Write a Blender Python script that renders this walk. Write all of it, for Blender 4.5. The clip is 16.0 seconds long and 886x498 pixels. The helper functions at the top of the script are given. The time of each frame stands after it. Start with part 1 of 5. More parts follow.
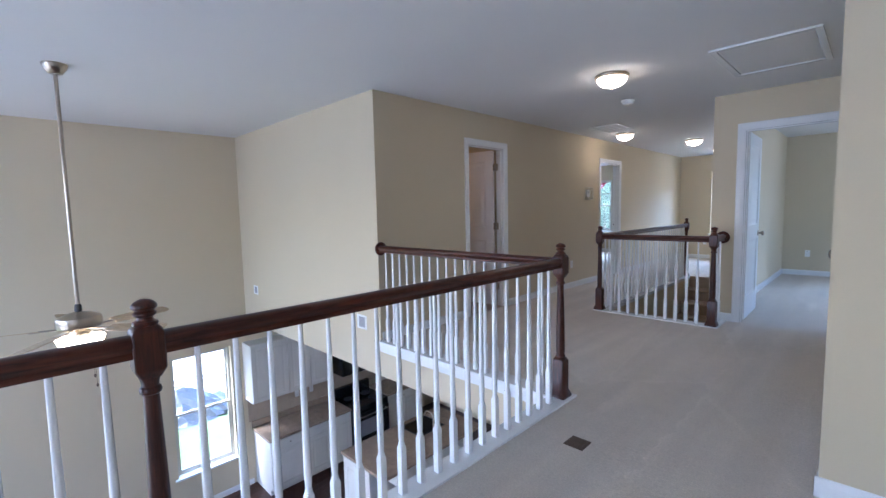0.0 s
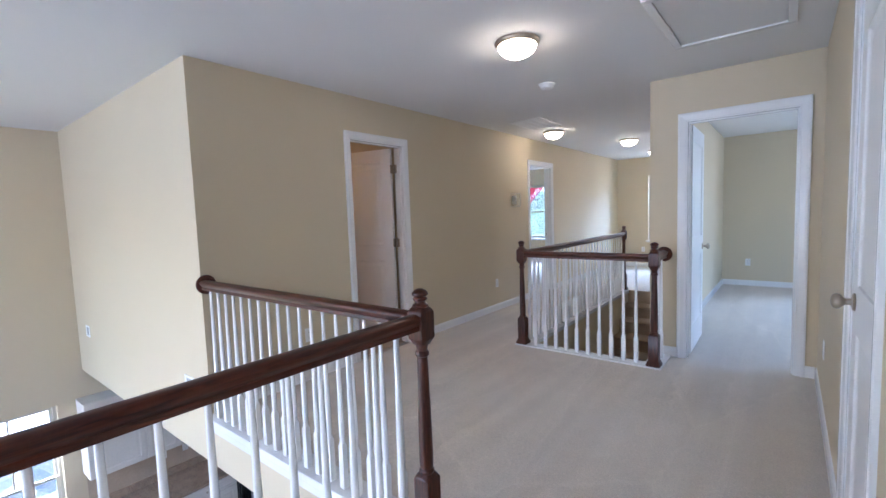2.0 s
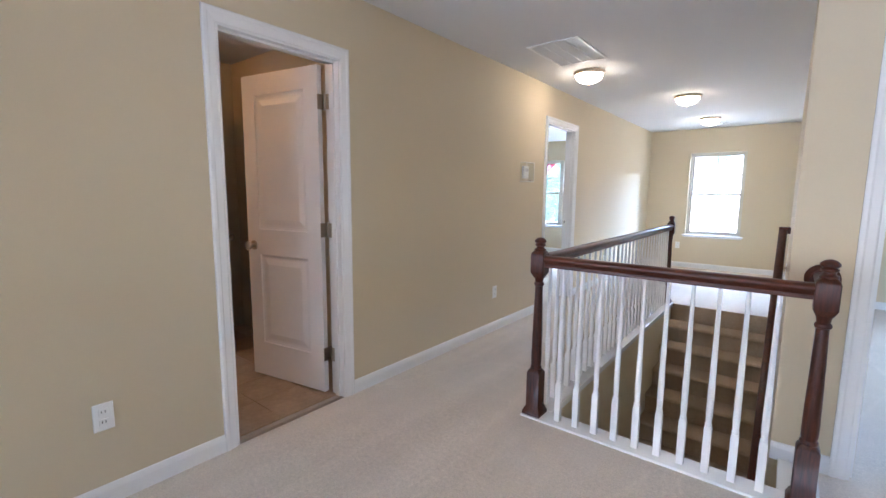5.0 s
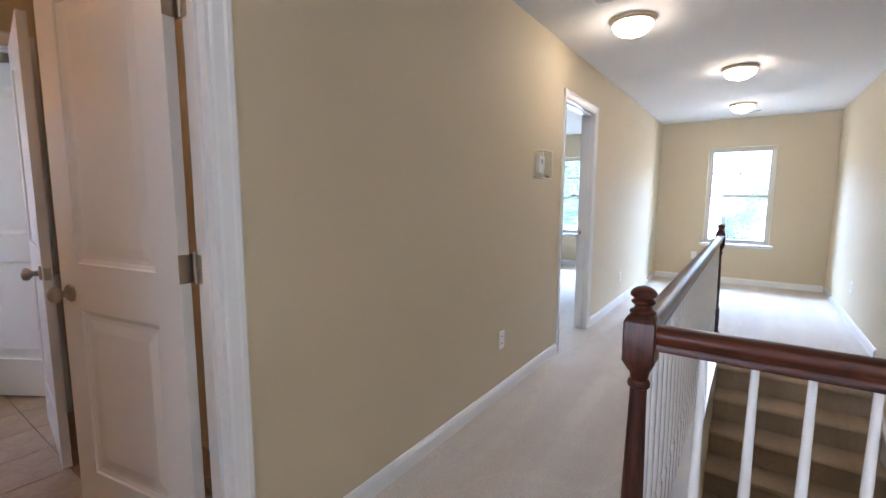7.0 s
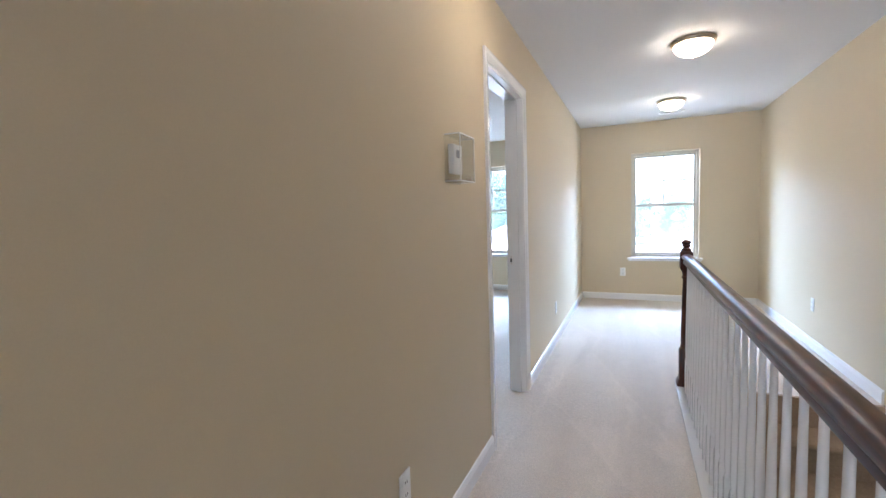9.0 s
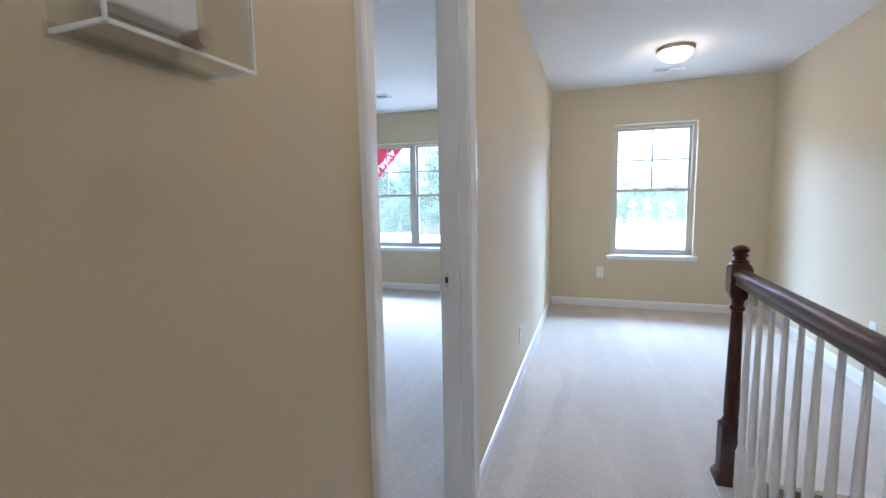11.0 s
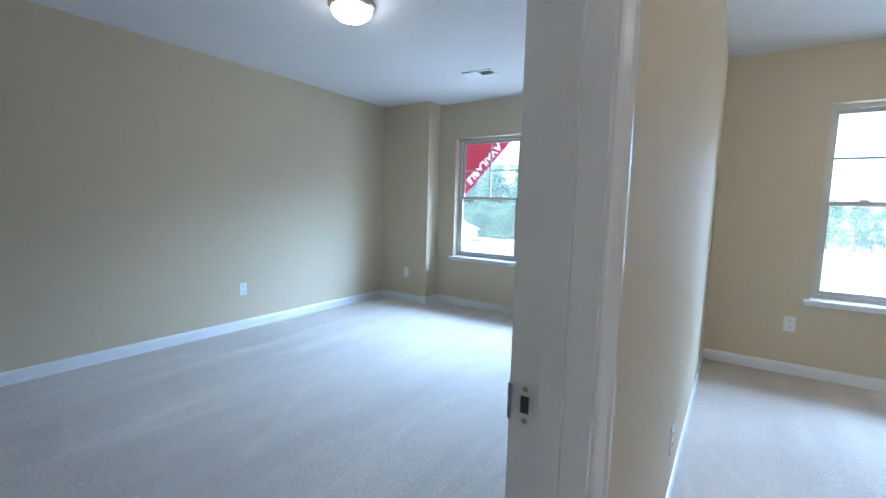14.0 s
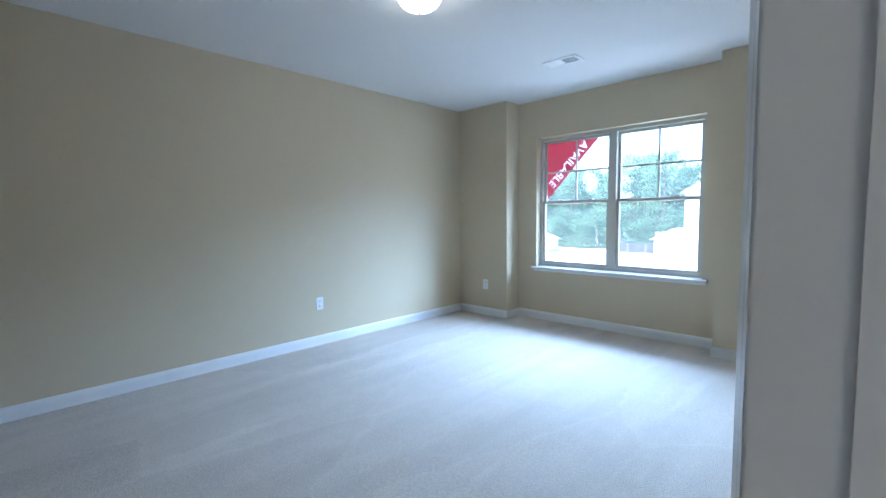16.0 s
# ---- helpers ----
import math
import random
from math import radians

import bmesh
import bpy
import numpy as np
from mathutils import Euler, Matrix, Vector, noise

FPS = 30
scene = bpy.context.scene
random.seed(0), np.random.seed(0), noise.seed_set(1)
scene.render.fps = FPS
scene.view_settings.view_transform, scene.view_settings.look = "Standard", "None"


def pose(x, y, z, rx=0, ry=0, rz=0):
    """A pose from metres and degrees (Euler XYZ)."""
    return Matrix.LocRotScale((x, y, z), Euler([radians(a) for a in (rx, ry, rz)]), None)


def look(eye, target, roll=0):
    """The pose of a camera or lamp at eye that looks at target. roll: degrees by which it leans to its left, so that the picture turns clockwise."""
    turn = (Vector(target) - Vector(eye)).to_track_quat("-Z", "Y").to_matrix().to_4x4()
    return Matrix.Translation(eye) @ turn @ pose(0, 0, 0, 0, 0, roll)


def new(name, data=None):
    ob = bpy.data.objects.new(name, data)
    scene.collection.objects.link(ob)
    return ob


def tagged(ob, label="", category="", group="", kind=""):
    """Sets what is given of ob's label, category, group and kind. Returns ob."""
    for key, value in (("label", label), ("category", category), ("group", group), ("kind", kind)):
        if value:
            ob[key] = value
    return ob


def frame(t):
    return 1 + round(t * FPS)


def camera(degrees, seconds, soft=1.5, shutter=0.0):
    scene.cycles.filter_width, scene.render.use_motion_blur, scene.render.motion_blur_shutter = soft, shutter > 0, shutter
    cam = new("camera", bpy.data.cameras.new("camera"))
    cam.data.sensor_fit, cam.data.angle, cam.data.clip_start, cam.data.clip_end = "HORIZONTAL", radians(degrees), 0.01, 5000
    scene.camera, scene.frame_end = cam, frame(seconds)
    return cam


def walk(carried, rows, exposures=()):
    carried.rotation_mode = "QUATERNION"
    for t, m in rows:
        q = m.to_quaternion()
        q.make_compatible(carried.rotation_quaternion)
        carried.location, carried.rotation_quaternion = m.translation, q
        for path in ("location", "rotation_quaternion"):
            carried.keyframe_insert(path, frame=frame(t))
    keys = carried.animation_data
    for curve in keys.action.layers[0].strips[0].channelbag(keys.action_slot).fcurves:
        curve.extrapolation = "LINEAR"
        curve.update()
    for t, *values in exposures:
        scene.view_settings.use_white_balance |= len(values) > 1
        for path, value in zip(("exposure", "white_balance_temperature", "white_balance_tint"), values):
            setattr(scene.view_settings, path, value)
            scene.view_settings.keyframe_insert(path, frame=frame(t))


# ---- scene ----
cam = camera(90.9, 16.0)
PATH = [
    (0, (0.687, 0.028, 1.285), (-0.718, 1.441, 1.108), -1.27),
    (0.5, (0.590, 0.351, 1.315), (-0.770, 1.808, 1.141), -1.67),
    (1, (0.519, 0.677, 1.328), (-0.797, 2.175, 1.169), -2.16),
    (1.5, (0.454, 1.006, 1.346), (-0.826, 2.534, 1.186), -2.35),
    (2, (0.370, 1.316, 1.346), (-0.871, 2.876, 1.186), -2.02),
    (2.5, (0.242, 1.617, 1.363), (-0.967, 3.200, 1.183), -1.83),
    (3, (0.120, 1.927, 1.330), (-1.077, 3.519, 1.142), -1.02),
    (3.5, (-0.026, 2.224, 1.311), (-1.239, 3.801, 1.107), -0.62),
    (4, (-0.167, 2.501, 1.304), (-1.418, 4.044, 1.074), -0.31),
    (4.2, (-0.261, 2.584, 1.311), (-1.513, 4.125, 1.069), 0.01),
    (6.3, (-1.199, 3.615, 1.266), (-2.397, 5.194, 1.002), 0.78),
    (6.5, (-1.287, 3.714, 1.275), (-2.471, 5.305, 1.012), 0.78),
    (7, (-1.507, 3.985, 1.281), (-2.651, 5.608, 1.044), 0.27),
    (7.5, (-1.680, 4.270, 1.286), (-2.768, 5.934, 1.072), -0.17),
    (8, (-1.828, 4.579, 1.300), (-2.841, 6.294, 1.116), -0.66),
    (8.5, (-1.962, 4.880, 1.288), (-2.879, 6.650, 1.125), -1.21),
    (9, (-2.056, 5.200, 1.282), (-2.859, 7.025, 1.124), -1.86),
    (9.2, (-2.102, 5.348, 1.301), (-2.849, 7.196, 1.137), -2.34),
    (11.5, (-2.354, 6.837, 1.258), (-2.994, 8.717, 1.020), -1.09),
    (12, (-2.410, 7.062, 1.254), (-3.126, 8.914, 1.011), -0.40),
    (12.5, (-2.464, 7.247, 1.245), (-3.277, 9.058, 1.001), 0.35),
    (13, (-2.525, 7.388, 1.244), (-3.448, 9.145, 0.997), 0.94),
    (13.5, (-2.563, 7.505, 1.243), (-3.585, 9.209, 1.015), 1.31),
    (14, (-2.615, 7.608, 1.233), (-3.716, 9.265, 1.029), 1.56),
    (14.5, (-2.656, 7.707, 1.227), (-3.873, 9.284, 1.040), 1.43),
    (15, (-2.738, 7.770, 1.216), (-4.041, 9.278, 1.048), 0.83),
    (15.5, (-2.785, 7.838, 1.199), (-4.149, 9.292, 1.041), -0.05),
    (16, (-2.827, 7.867, 1.183), (-4.210, 9.304, 1.031), -0.71),
]
walk(cam, [(t, look(eye, target, roll)) for t, eye, target, roll in PATH],
     exposures=[(0, 2.97, 4850, 17), (1, 3.17, 4900, 17), (2.5, 3.6, 5000, 17), (3.5, 3.84, 5040, 17), (4.2, 3.92, 5080, 17), (6.5, 3.78, 5190, 17), (9.2, 3.62, 5200, 17), (11.5, 3.22, 4970, 15), (12.5, 3.07, 4850, 13), (15, 2.98, 4840, 11), (16, 3.0, 4840, 11)])

# ---- world, sun and large lights ----
world = bpy.data.worlds.new("overcast_sky")
scene.world = world
world.use_nodes = True
wn = world.node_tree
sky = wn.nodes.new("ShaderNodeTexSky")
sky.sky_type = 'NISHITA'
sky.sun_disc = False
sky.sun_elevation = radians(48)
sky.sun_rotation = radians(200)
sky.dust_density = 3.0
sky.air_density = 1.0
wn.links.new(sky.outputs[0], wn.nodes["Background"].inputs[0])
wn.nodes["Background"].inputs[1].default_value = 0.15

sun_data = bpy.data.lights.new("sun", 'SUN')
sun_data.energy = 1.6
sun_data.angle = radians(12)
sun_data.color = (1.0, 0.96, 0.9)
sun = new("sun", sun_data)
sun.matrix_world = look((20 * math.sin(radians(200)), 20 * math.cos(radians(200)), 22), (0, 0, 0))


def sky_panel(name, where, to, w, h, watts, tint=(0.66, 0.83, 1.0)):
    """An added area lamp that stands in for daylight, in an opening or outdoors."""
    d = bpy.data.lights.new(name, 'AREA')
    d.shape = 'RECTANGLE'
    d.size, d.size_y = w, h
    d.energy = watts
    d.color = tint
    o = new(name, d)
    o.matrix_world = look(where, to)
    return o


# added lamp, unseen outdoors above the north windows, to brighten their rooms
sky_panel("north_daylight_fill", (-2.2, 21.0, 7.2), (-2.2, 11.8, 1.2), 26.0, 7.0, 2850)
sky_panel("east_bedroom_daylight_east", (3.46, 7.4, 1.35), (0, 7.4, 1.0), 1.7, 1.3, 2.5)
sky_panel("bath_daylight", (-6.26, 3.3, 1.45), (-4.0, 3.6, 1.3), 0.65, 0.9, 0.42)
# added lamp outdoors, above the view through the lower window
sky_panel("lower_daylight_fill", (-7.4, 1.9, 0.4), (-4.8, 1.9, -3.0), 1.0, 1.0, 30)
sky_panel("great_room_daylight_south", (-3.5, -4.1, -1.5), (-3.5, 0, -1.5), 3.3, 2.1, 0.8)
sky_panel("great_room_daylight_south_upper", (-3.5, -4.1, 1.1), (-3.3, 0, -0.4), 3.3, 1.5, 7.5, (0.42, 0.66, 1.0))
sky_panel("great_room_daylight_west", (-6.3, -2.3, 1.1), (-3.0, -2.0, 1.0), 1.7, 1.6, 2)
sky_panel("loft_daylight", (1.7, -4.05, 1.3), (1.7, 0, -1.0), 2.5, 1.4, 1.4, (0.46, 0.69, 1.0))


# ---- materials ----
def srgb(r, g, b):
    f = lambda c: c / 12.92 if c <= 0.04045 else ((c + 0.055) / 1.055) ** 2.4
    return (f(r / 255), f(g / 255), f(b / 255), 1)


def material(name, base, rough=0.6, metal=0.0, vary=0.06, big=1.5, fine=60.0, bump=0.1, dist=0.002, fine_vary=None, spec=0.5, coat=0.0, island=0.0):
    """A painted or plain surface: slow blotches, fine grain and relief, in metres."""
    m = bpy.data.materials.new(name)
    m.use_nodes = True
    nt = m.node_tree
    n, l = nt.nodes, nt.links
    b = n["Principled BSDF"]
    tc = n.new("ShaderNodeTexCoord")
    n1 = n.new("ShaderNodeTexNoise"); n1.inputs["Scale"].default_value = big; n1.inputs["Detail"].default_value = 4
    n2 = n.new("ShaderNodeTexNoise"); n2.inputs["Scale"].default_value = fine; n2.inputs["Detail"].default_value = 3
    l.new(tc.outputs["Object"], n1.inputs["Vector"]); l.new(tc.outputs["Object"], n2.inputs["Vector"])
    fv = vary if fine_vary is None else fine_vary
    r1 = n.new("ShaderNodeMapRange"); r1.inputs[1].default_value = 0.3; r1.inputs[2].default_value = 0.7
    r1.inputs[3].default_value = 1 - vary; r1.inputs[4].default_value = 1 + vary
    r2 = n.new("ShaderNodeMapRange"); r2.inputs[1].default_value = 0.3; r2.inputs[2].default_value = 0.7
    r2.inputs[3].default_value = 1 - fv; r2.inputs[4].default_value = 1 + fv
    l.new(n1.outputs[0], r1.inputs[0]); l.new(n2.outputs[0], r2.inputs[0])
    mul = n.new("ShaderNodeMath"); mul.operation = 'MULTIPLY'
    l.new(r1.outputs[0], mul.inputs[0]); l.new(r2.outputs[0], mul.inputs[1])
    last = mul
    if island:
        oi = n.new("ShaderNodeObjectInfo")
        r3 = n.new("ShaderNodeMapRange"); r3.inputs[3].default_value = 1 - island; r3.inputs[4].default_value = 1 + island
        l.new(oi.outputs["Random"], r3.inputs[0])
        m2 = n.new("ShaderNodeMath"); m2.operation = 'MULTIPLY'
        l.new(mul.outputs[0], m2.inputs[0]); l.new(r3.outputs[0], m2.inputs[1])
        last = m2
    sc = n.new("ShaderNodeVectorMath"); sc.operation = 'SCALE'
    sc.inputs[0].default_value = base[:3]
    l.new(last.outputs[0], sc.inputs[3])
    l.new(sc.outputs[0], b.inputs["Base Color"])
    b.inputs["Roughness"].default_value = rough
    b.inputs["Metallic"].default_value = metal
    b.inputs["Specular IOR Level"].default_value = spec
    b.inputs["Coat Weight"].default_value = coat
    b.inputs["Coat Roughness"].default_value = 0.15
    if bump:
        bp = n.new("ShaderNodeBump"); bp.inputs["Strength"].default_value = bump; bp.inputs["Distance"].default_value = dist
        l.new(n2.outputs[0], bp.inputs["Height"]); l.new(bp.outputs[0], b.inputs["Normal"])
    return m


def wood_material(name, dark, light, rough=0.28, scale=(3, 3, 3), coat=0.1):
    """Stained wood: stretched grain along the length of the piece."""
    m = bpy.data.materials.new(name)
    m.use_nodes = True
    n, l = m.node_tree.nodes, m.node_tree.links
    b = n["Principled BSDF"]
    tc = n.new("ShaderNodeTexCoord")
    mp = n.new("ShaderNodeMapping"); mp.inputs["Scale"].default_value = scale
    l.new(tc.outputs["Object"], mp.inputs["Vector"])
    nz = n.new("ShaderNodeTexNoise"); nz.inputs["Scale"].default_value = 14; nz.inputs["Detail"].default_value = 7; nz.inputs["Distortion"].default_value = 1.2
    l.new(mp.outputs[0], nz.inputs["Vector"])
    slow = n.new("ShaderNodeTexNoise"); slow.inputs["Scale"].default_value = 2.2
    l.new(tc.outputs["Object"], slow.inputs["Vector"])
    add = n.new("ShaderNodeMath"); add.operation = 'MULTIPLY_ADD'; add.inputs[1].default_value = 0.35
    l.new(slow.outputs[0], add.inputs[0]); l.new(nz.outputs[0], add.inputs[2])
    cr = n.new("ShaderNodeValToRGB")
    cr.color_ramp.elements[0].position = 0.45; cr.color_ramp.elements[0].color = dark
    cr.color_ramp.elements[1].position = 0.85; cr.color_ramp.elements[1].color = light
    l.new(add.outputs[0], cr.inputs[0]); l.new(cr.outputs[0], b.inputs["Base Color"])
    b.inputs["Roughness"].default_value = rough
    b.inputs["Coat Weight"].default_value = coat
    b.inputs["Coat Roughness"].default_value = 0.2
    b.inputs["Specular IOR Level"].default_value = 0.34
    bp = n.new("ShaderNodeBump"); bp.inputs["Strength"].default_value = 0.12; bp.inputs["Distance"].default_value = 0.001
    l.new(nz.outputs[0], bp.inputs["Height"]); l.new(bp.outputs[0], b.inputs["Normal"])
    return m


def carpet_material(name, base):
    """Cut-pile carpet: tufts, clumps and the long soft bands that a vacuum leaves."""
    m = bpy.data.materials.new(name)
    m.use_nodes = True
    n, l = m.node_tree.nodes, m.node_tree.links
    b = n["Principled BSDF"]
    tc = n.new("ShaderNodeTexCoord")
    vals = []
    for scale, lo, hi, detail in ((0.9, 0.95, 1.04, 3), (9, 0.975, 1.02, 4), (150, 0.88, 1.09, 2), (60, 0.955, 1.04, 2)):
        nz = n.new("ShaderNodeTexNoise"); nz.inputs["Scale"].default_value = scale; nz.inputs["Detail"].default_value = detail
        l.new(tc.outputs["Object"], nz.inputs["Vector"])
        r = n.new("ShaderNodeMapRange"); r.inputs[1].default_value = 0.3; r.inputs[2].default_value = 0.7
        r.inputs[3].default_value = lo; r.inputs[4].default_value = hi
        l.new(nz.outputs[0], r.inputs[0]); vals.append((nz, r))
    mp = n.new("ShaderNodeMapping"); mp.inputs["Rotation"].default_value = (0, 0, radians(24)); mp.inputs["Scale"].default_value = (2.6, 0.16, 1)
    l.new(tc.outputs["Object"], mp.inputs["Vector"])
    vz = n.new("ShaderNodeTexNoise"); vz.inputs["Scale"].default_value = 2.0; vz.inputs["Detail"].default_value = 2
    l.new(mp.outputs[0], vz.inputs["Vector"])
    vr = n.new("ShaderNodeMapRange"); vr.inputs[1].default_value = 0.35; vr.inputs[2].default_value = 0.65
    vr.inputs[3].default_value = 0.95; vr.inputs[4].default_value = 1.04
    l.new(vz.outputs[0], vr.inputs[0])
    mv = n.new("ShaderNodeMapping"); mv.inputs["Rotation"].default_value = (0, 0, radians(-33)); mv.inputs["Scale"].default_value = (1.5, 0.5, 1)
    wob = n.new("ShaderNodeVectorMath"); wob.operation = 'MULTIPLY_ADD'; wob.inputs[1].default_value = (0.12, 0.12, 0)
    l.new(vals[1][0].outputs[1], wob.inputs[0]); l.new(tc.outputs["Object"], wob.inputs[2])
    l.new(wob.outputs[0], mv.inputs["Vector"])
    vo = n.new("ShaderNodeTexVoronoi"); vo.inputs["Scale"].default_value = 1.0
    vo.voronoi_dimensions = '2D'
    l.new(mv.outputs[0], vo.inputs["Vector"])
    sp = n.new("ShaderNodeSeparateColor"); l.new(vo.outputs["Color"], sp.inputs[0])
    sm = n.new("ShaderNodeMapRange"); sm.inputs[3].default_value = 0.955; sm.inputs[4].default_value = 1.035
    l.new(sp.outputs[0], sm.inputs[0])
    ve = n.new("ShaderNodeTexVoronoi"); ve.feature = 'DISTANCE_TO_EDGE'; ve.inputs["Scale"].default_value = 1.0
    ve.voronoi_dimensions = '2D'
    l.new(mv.outputs[0], ve.inputs["Vector"])
    se = n.new("ShaderNodeMapRange"); se.inputs[1].default_value = 0.0; se.inputs[2].default_value = 0.022
    se.inputs[3].default_value = 1.045; se.inputs[4].default_value = 1.0
    l.new(ve.outputs["Distance"], se.inputs[0])
    mk = n.new("ShaderNodeMath"); mk.operation = 'MULTIPLY'
    l.new(sm.outputs[0], mk.inputs[0]); l.new(se.outputs[0], mk.inputs[1])
    m0 = n.new("ShaderNodeMath"); m0.operation = 'MULTIPLY'
    l.new(vr.outputs[0], m0.inputs[0]); l.new(mk.outputs[0], m0.inputs[1])
    pm = n.new("ShaderNodeTexNoise"); pm.inputs["Scale"].default_value = 0.8; pm.inputs["Detail"].default_value = 3
    l.new(wob.outputs[0], pm.inputs["Vector"])
    pr = n.new("ShaderNodeMapRange"); pr.inputs[1].default_value = 0.50; pr.inputs[2].default_value = 0.58
    l.new(pm.outputs[0], pr.inputs[0])
    tuft = n.new("ShaderNodeTexNoise"); tuft.inputs["Scale"].default_value = 46; tuft.inputs["Detail"].default_value = 5; tuft.inputs["Roughness"].default_value = 0.7
    l.new(tc.outputs["Object"], tuft.inputs["Vector"])
    tf = n.new("ShaderNodeMapRange"); tf.inputs[1].default_value = 0.34; tf.inputs[2].default_value = 0.66
    tf.inputs[3].default_value = 0.90; tf.inputs[4].default_value = 1.06
    l.new(tuft.outputs[0], tf.inputs[0])
    scuff = n.new("ShaderNodeMix"); scuff.inputs[2].default_value = 1.0
    l.new(pr.outputs[0], scuff.inputs[0]); l.new(tf.outputs[0], scuff.inputs[3])
    mt = n.new("ShaderNodeMapping"); mt.inputs["Rotation"].default_value = (0, 0, radians(38)); mt.inputs["Scale"].default_value = (4.2, 0.55, 1)
    l.new(wob.outputs[0], mt.inputs["Vector"])
    track = n.new("ShaderNodeTexNoise"); track.inputs["Scale"].default_value = 1.0; track.inputs["Detail"].default_value = 2
    l.new(mt.outputs[0], track.inputs["Vector"])
    tk = n.new("ShaderNodeMapRange"); tk.inputs[1].default_value = 0.62; tk.inputs[2].default_value = 0.67
    tk.inputs[3].default_value = 1.0; tk.inputs[4].default_value = 1.07
    l.new(track.outputs[0], tk.inputs[0])
    worn = n.new("ShaderNodeMath"); worn.operation = 'MULTIPLY'
    l.new(scuff.outputs[0], worn.inputs[0]); l.new(tk.outputs[0], worn.inputs[1])
    m1 = n.new("ShaderNodeMath"); m1.operation = 'MULTIPLY'
    l.new(m0.outputs[0], m1.inputs[0]); l.new(worn.outputs[0], m1.inputs[1])
    out = m1.outputs[0]
    for nz, r in vals:
        mu = n.new("ShaderNodeMath"); mu.operation = 'MULTIPLY'
        l.new(out, mu.inputs[0]); l.new(r.outputs[0], mu.inputs[1]); out = mu.outputs[0]
    sc = n.new("ShaderNodeVectorMath"); sc.operation = 'SCALE'; sc.inputs[0].default_value = base[:3]
    l.new(out, sc.inputs[3]); l.new(sc.outputs[0], b.inputs["Base Color"])
    b.inputs["Roughness"].default_value = 0.95
    b.inputs["Specular IOR Level"].default_value = 0.1
    b.inputs["Sheen Weight"].default_value = 0.05
    ad = n.new("ShaderNodeMath"); ad.operation = 'MULTIPLY_ADD'; ad.inputs[1].default_value = 0.25
    l.new(vals[1][0].outputs[0], ad.inputs[0]); l.new(vals[2][0].outputs[0], ad.inputs[2])
    bp = n.new("ShaderNodeBump"); bp.inputs["Strength"].default_value = 0.5; bp.inputs["Distance"].default_value = 0.006
    l.new(ad.outputs[0], bp.inputs["Height"]); l.new(bp.outputs[0], b.inputs["Normal"])
    return m


def glow_material(name, colour, strength):
    m = bpy.data.materials.new(name)
    m.use_nodes = True
    b = m.node_tree.nodes["Principled BSDF"]
    b.inputs["Base Color"].default_value = (0.85, 0.83, 0.78, 1)
    b.inputs["Roughness"].default_value = 0.25
    b.inputs["Emission Color"].default_value = colour
    b.inputs["Emission Strength"].default_value = strength
    return m


def glass_material(name, tint=(1, 1, 1, 1), rough=0.0, haze=0.0):
    m = bpy.data.materials.new(name)
    m.use_nodes = True
    n, l = m.node_tree.nodes, m.node_tree.links
    n.remove(n["Principled BSDF"])
    tr = n.new("ShaderNodeBsdfTransparent"); tr.inputs[0].default_value = tint
    gl = n.new("ShaderNodeBsdfGlossy"); gl.inputs["Roughness"].default_value = rough
    lw = n.new("ShaderNodeLayerWeight"); lw.inputs[0].default_value = 0.5
    pw = n.new("ShaderNodeMath"); pw.operation = 'POWER'; pw.inputs[1].default_value = 4.0
    l.new(lw.outputs["Facing"], pw.inputs[0])
    fr = n.new("ShaderNodeMapRange"); fr.inputs[3].default_value = 0.03; fr.inputs[4].default_value = 0.7
    l.new(pw.outputs[0], fr.inputs[0])
    mix = n.new("ShaderNodeMixShader")
    l.new(fr.outputs[0], mix.inputs[0]); l.new(tr.outputs[0], mix.inputs[1]); l.new(gl.outputs[0], mix.inputs[2])
    if haze:
        # a translucent share that paints a pale haze over the view beyond
        veil_ = n.new("ShaderNodeBsdfTranslucent"); veil_.inputs[0].default_value = (0.86, 0.92, 0.9, 1)
        both_ = n.new("ShaderNodeMixShader"); both_.inputs[0].default_value = haze
        l.new(mix.outputs[0], both_.inputs[1]); l.new(veil_.outputs[0], both_.inputs[2])
        mix = both_
    l.new(mix.outputs[0], n["Material Output"].inputs[0])
    return m


M_WALL = material("wall_paint", (0.60, 0.515, 0.355, 1), 0.62, vary=0.018, big=0.8, fine=260, bump=0.14, dist=0.0008, fine_vary=0.012, spec=0.3)
M_CEIL = material("ceiling_paint", (0.73, 0.72, 0.70, 1), 0.85, vary=0.015, big=0.7, fine=220, bump=0.12, dist=0.0008, fine_vary=0.01, spec=0.2)
M_TRIM = material("trim_paint", (0.80, 0.80, 0.79, 1), 0.22, vary=0.008, big=4, fine=90, bump=0.03, dist=0.0004)
M_DOOR = material("door_paint", (0.78, 0.775, 0.76, 1), 0.36, vary=0.008, big=3, fine=120, bump=0.05, dist=0.0005)
M_CARPET = carpet_material("beige_carpet", (0.66, 0.60, 0.52, 1))
# tan, and darkened below the hall carpet to carry the stairwell's shade
M_STAIRCARPET = carpet_material("shaded_tan_stair_carpet", (0.40, 0.305, 0.21, 1))
M_WOOD = wood_material("cherry_stain", (0.018, 0.0042, 0.0018, 1), (0.088, 0.020, 0.007, 1), 0.34, (3, 3, 3))
M_WOODX = wood_material("cherry_stain_lengthwise_x", (0.018, 0.0042, 0.0018, 1), (0.088, 0.020, 0.007, 1), 0.34, (0.5, 5, 5))
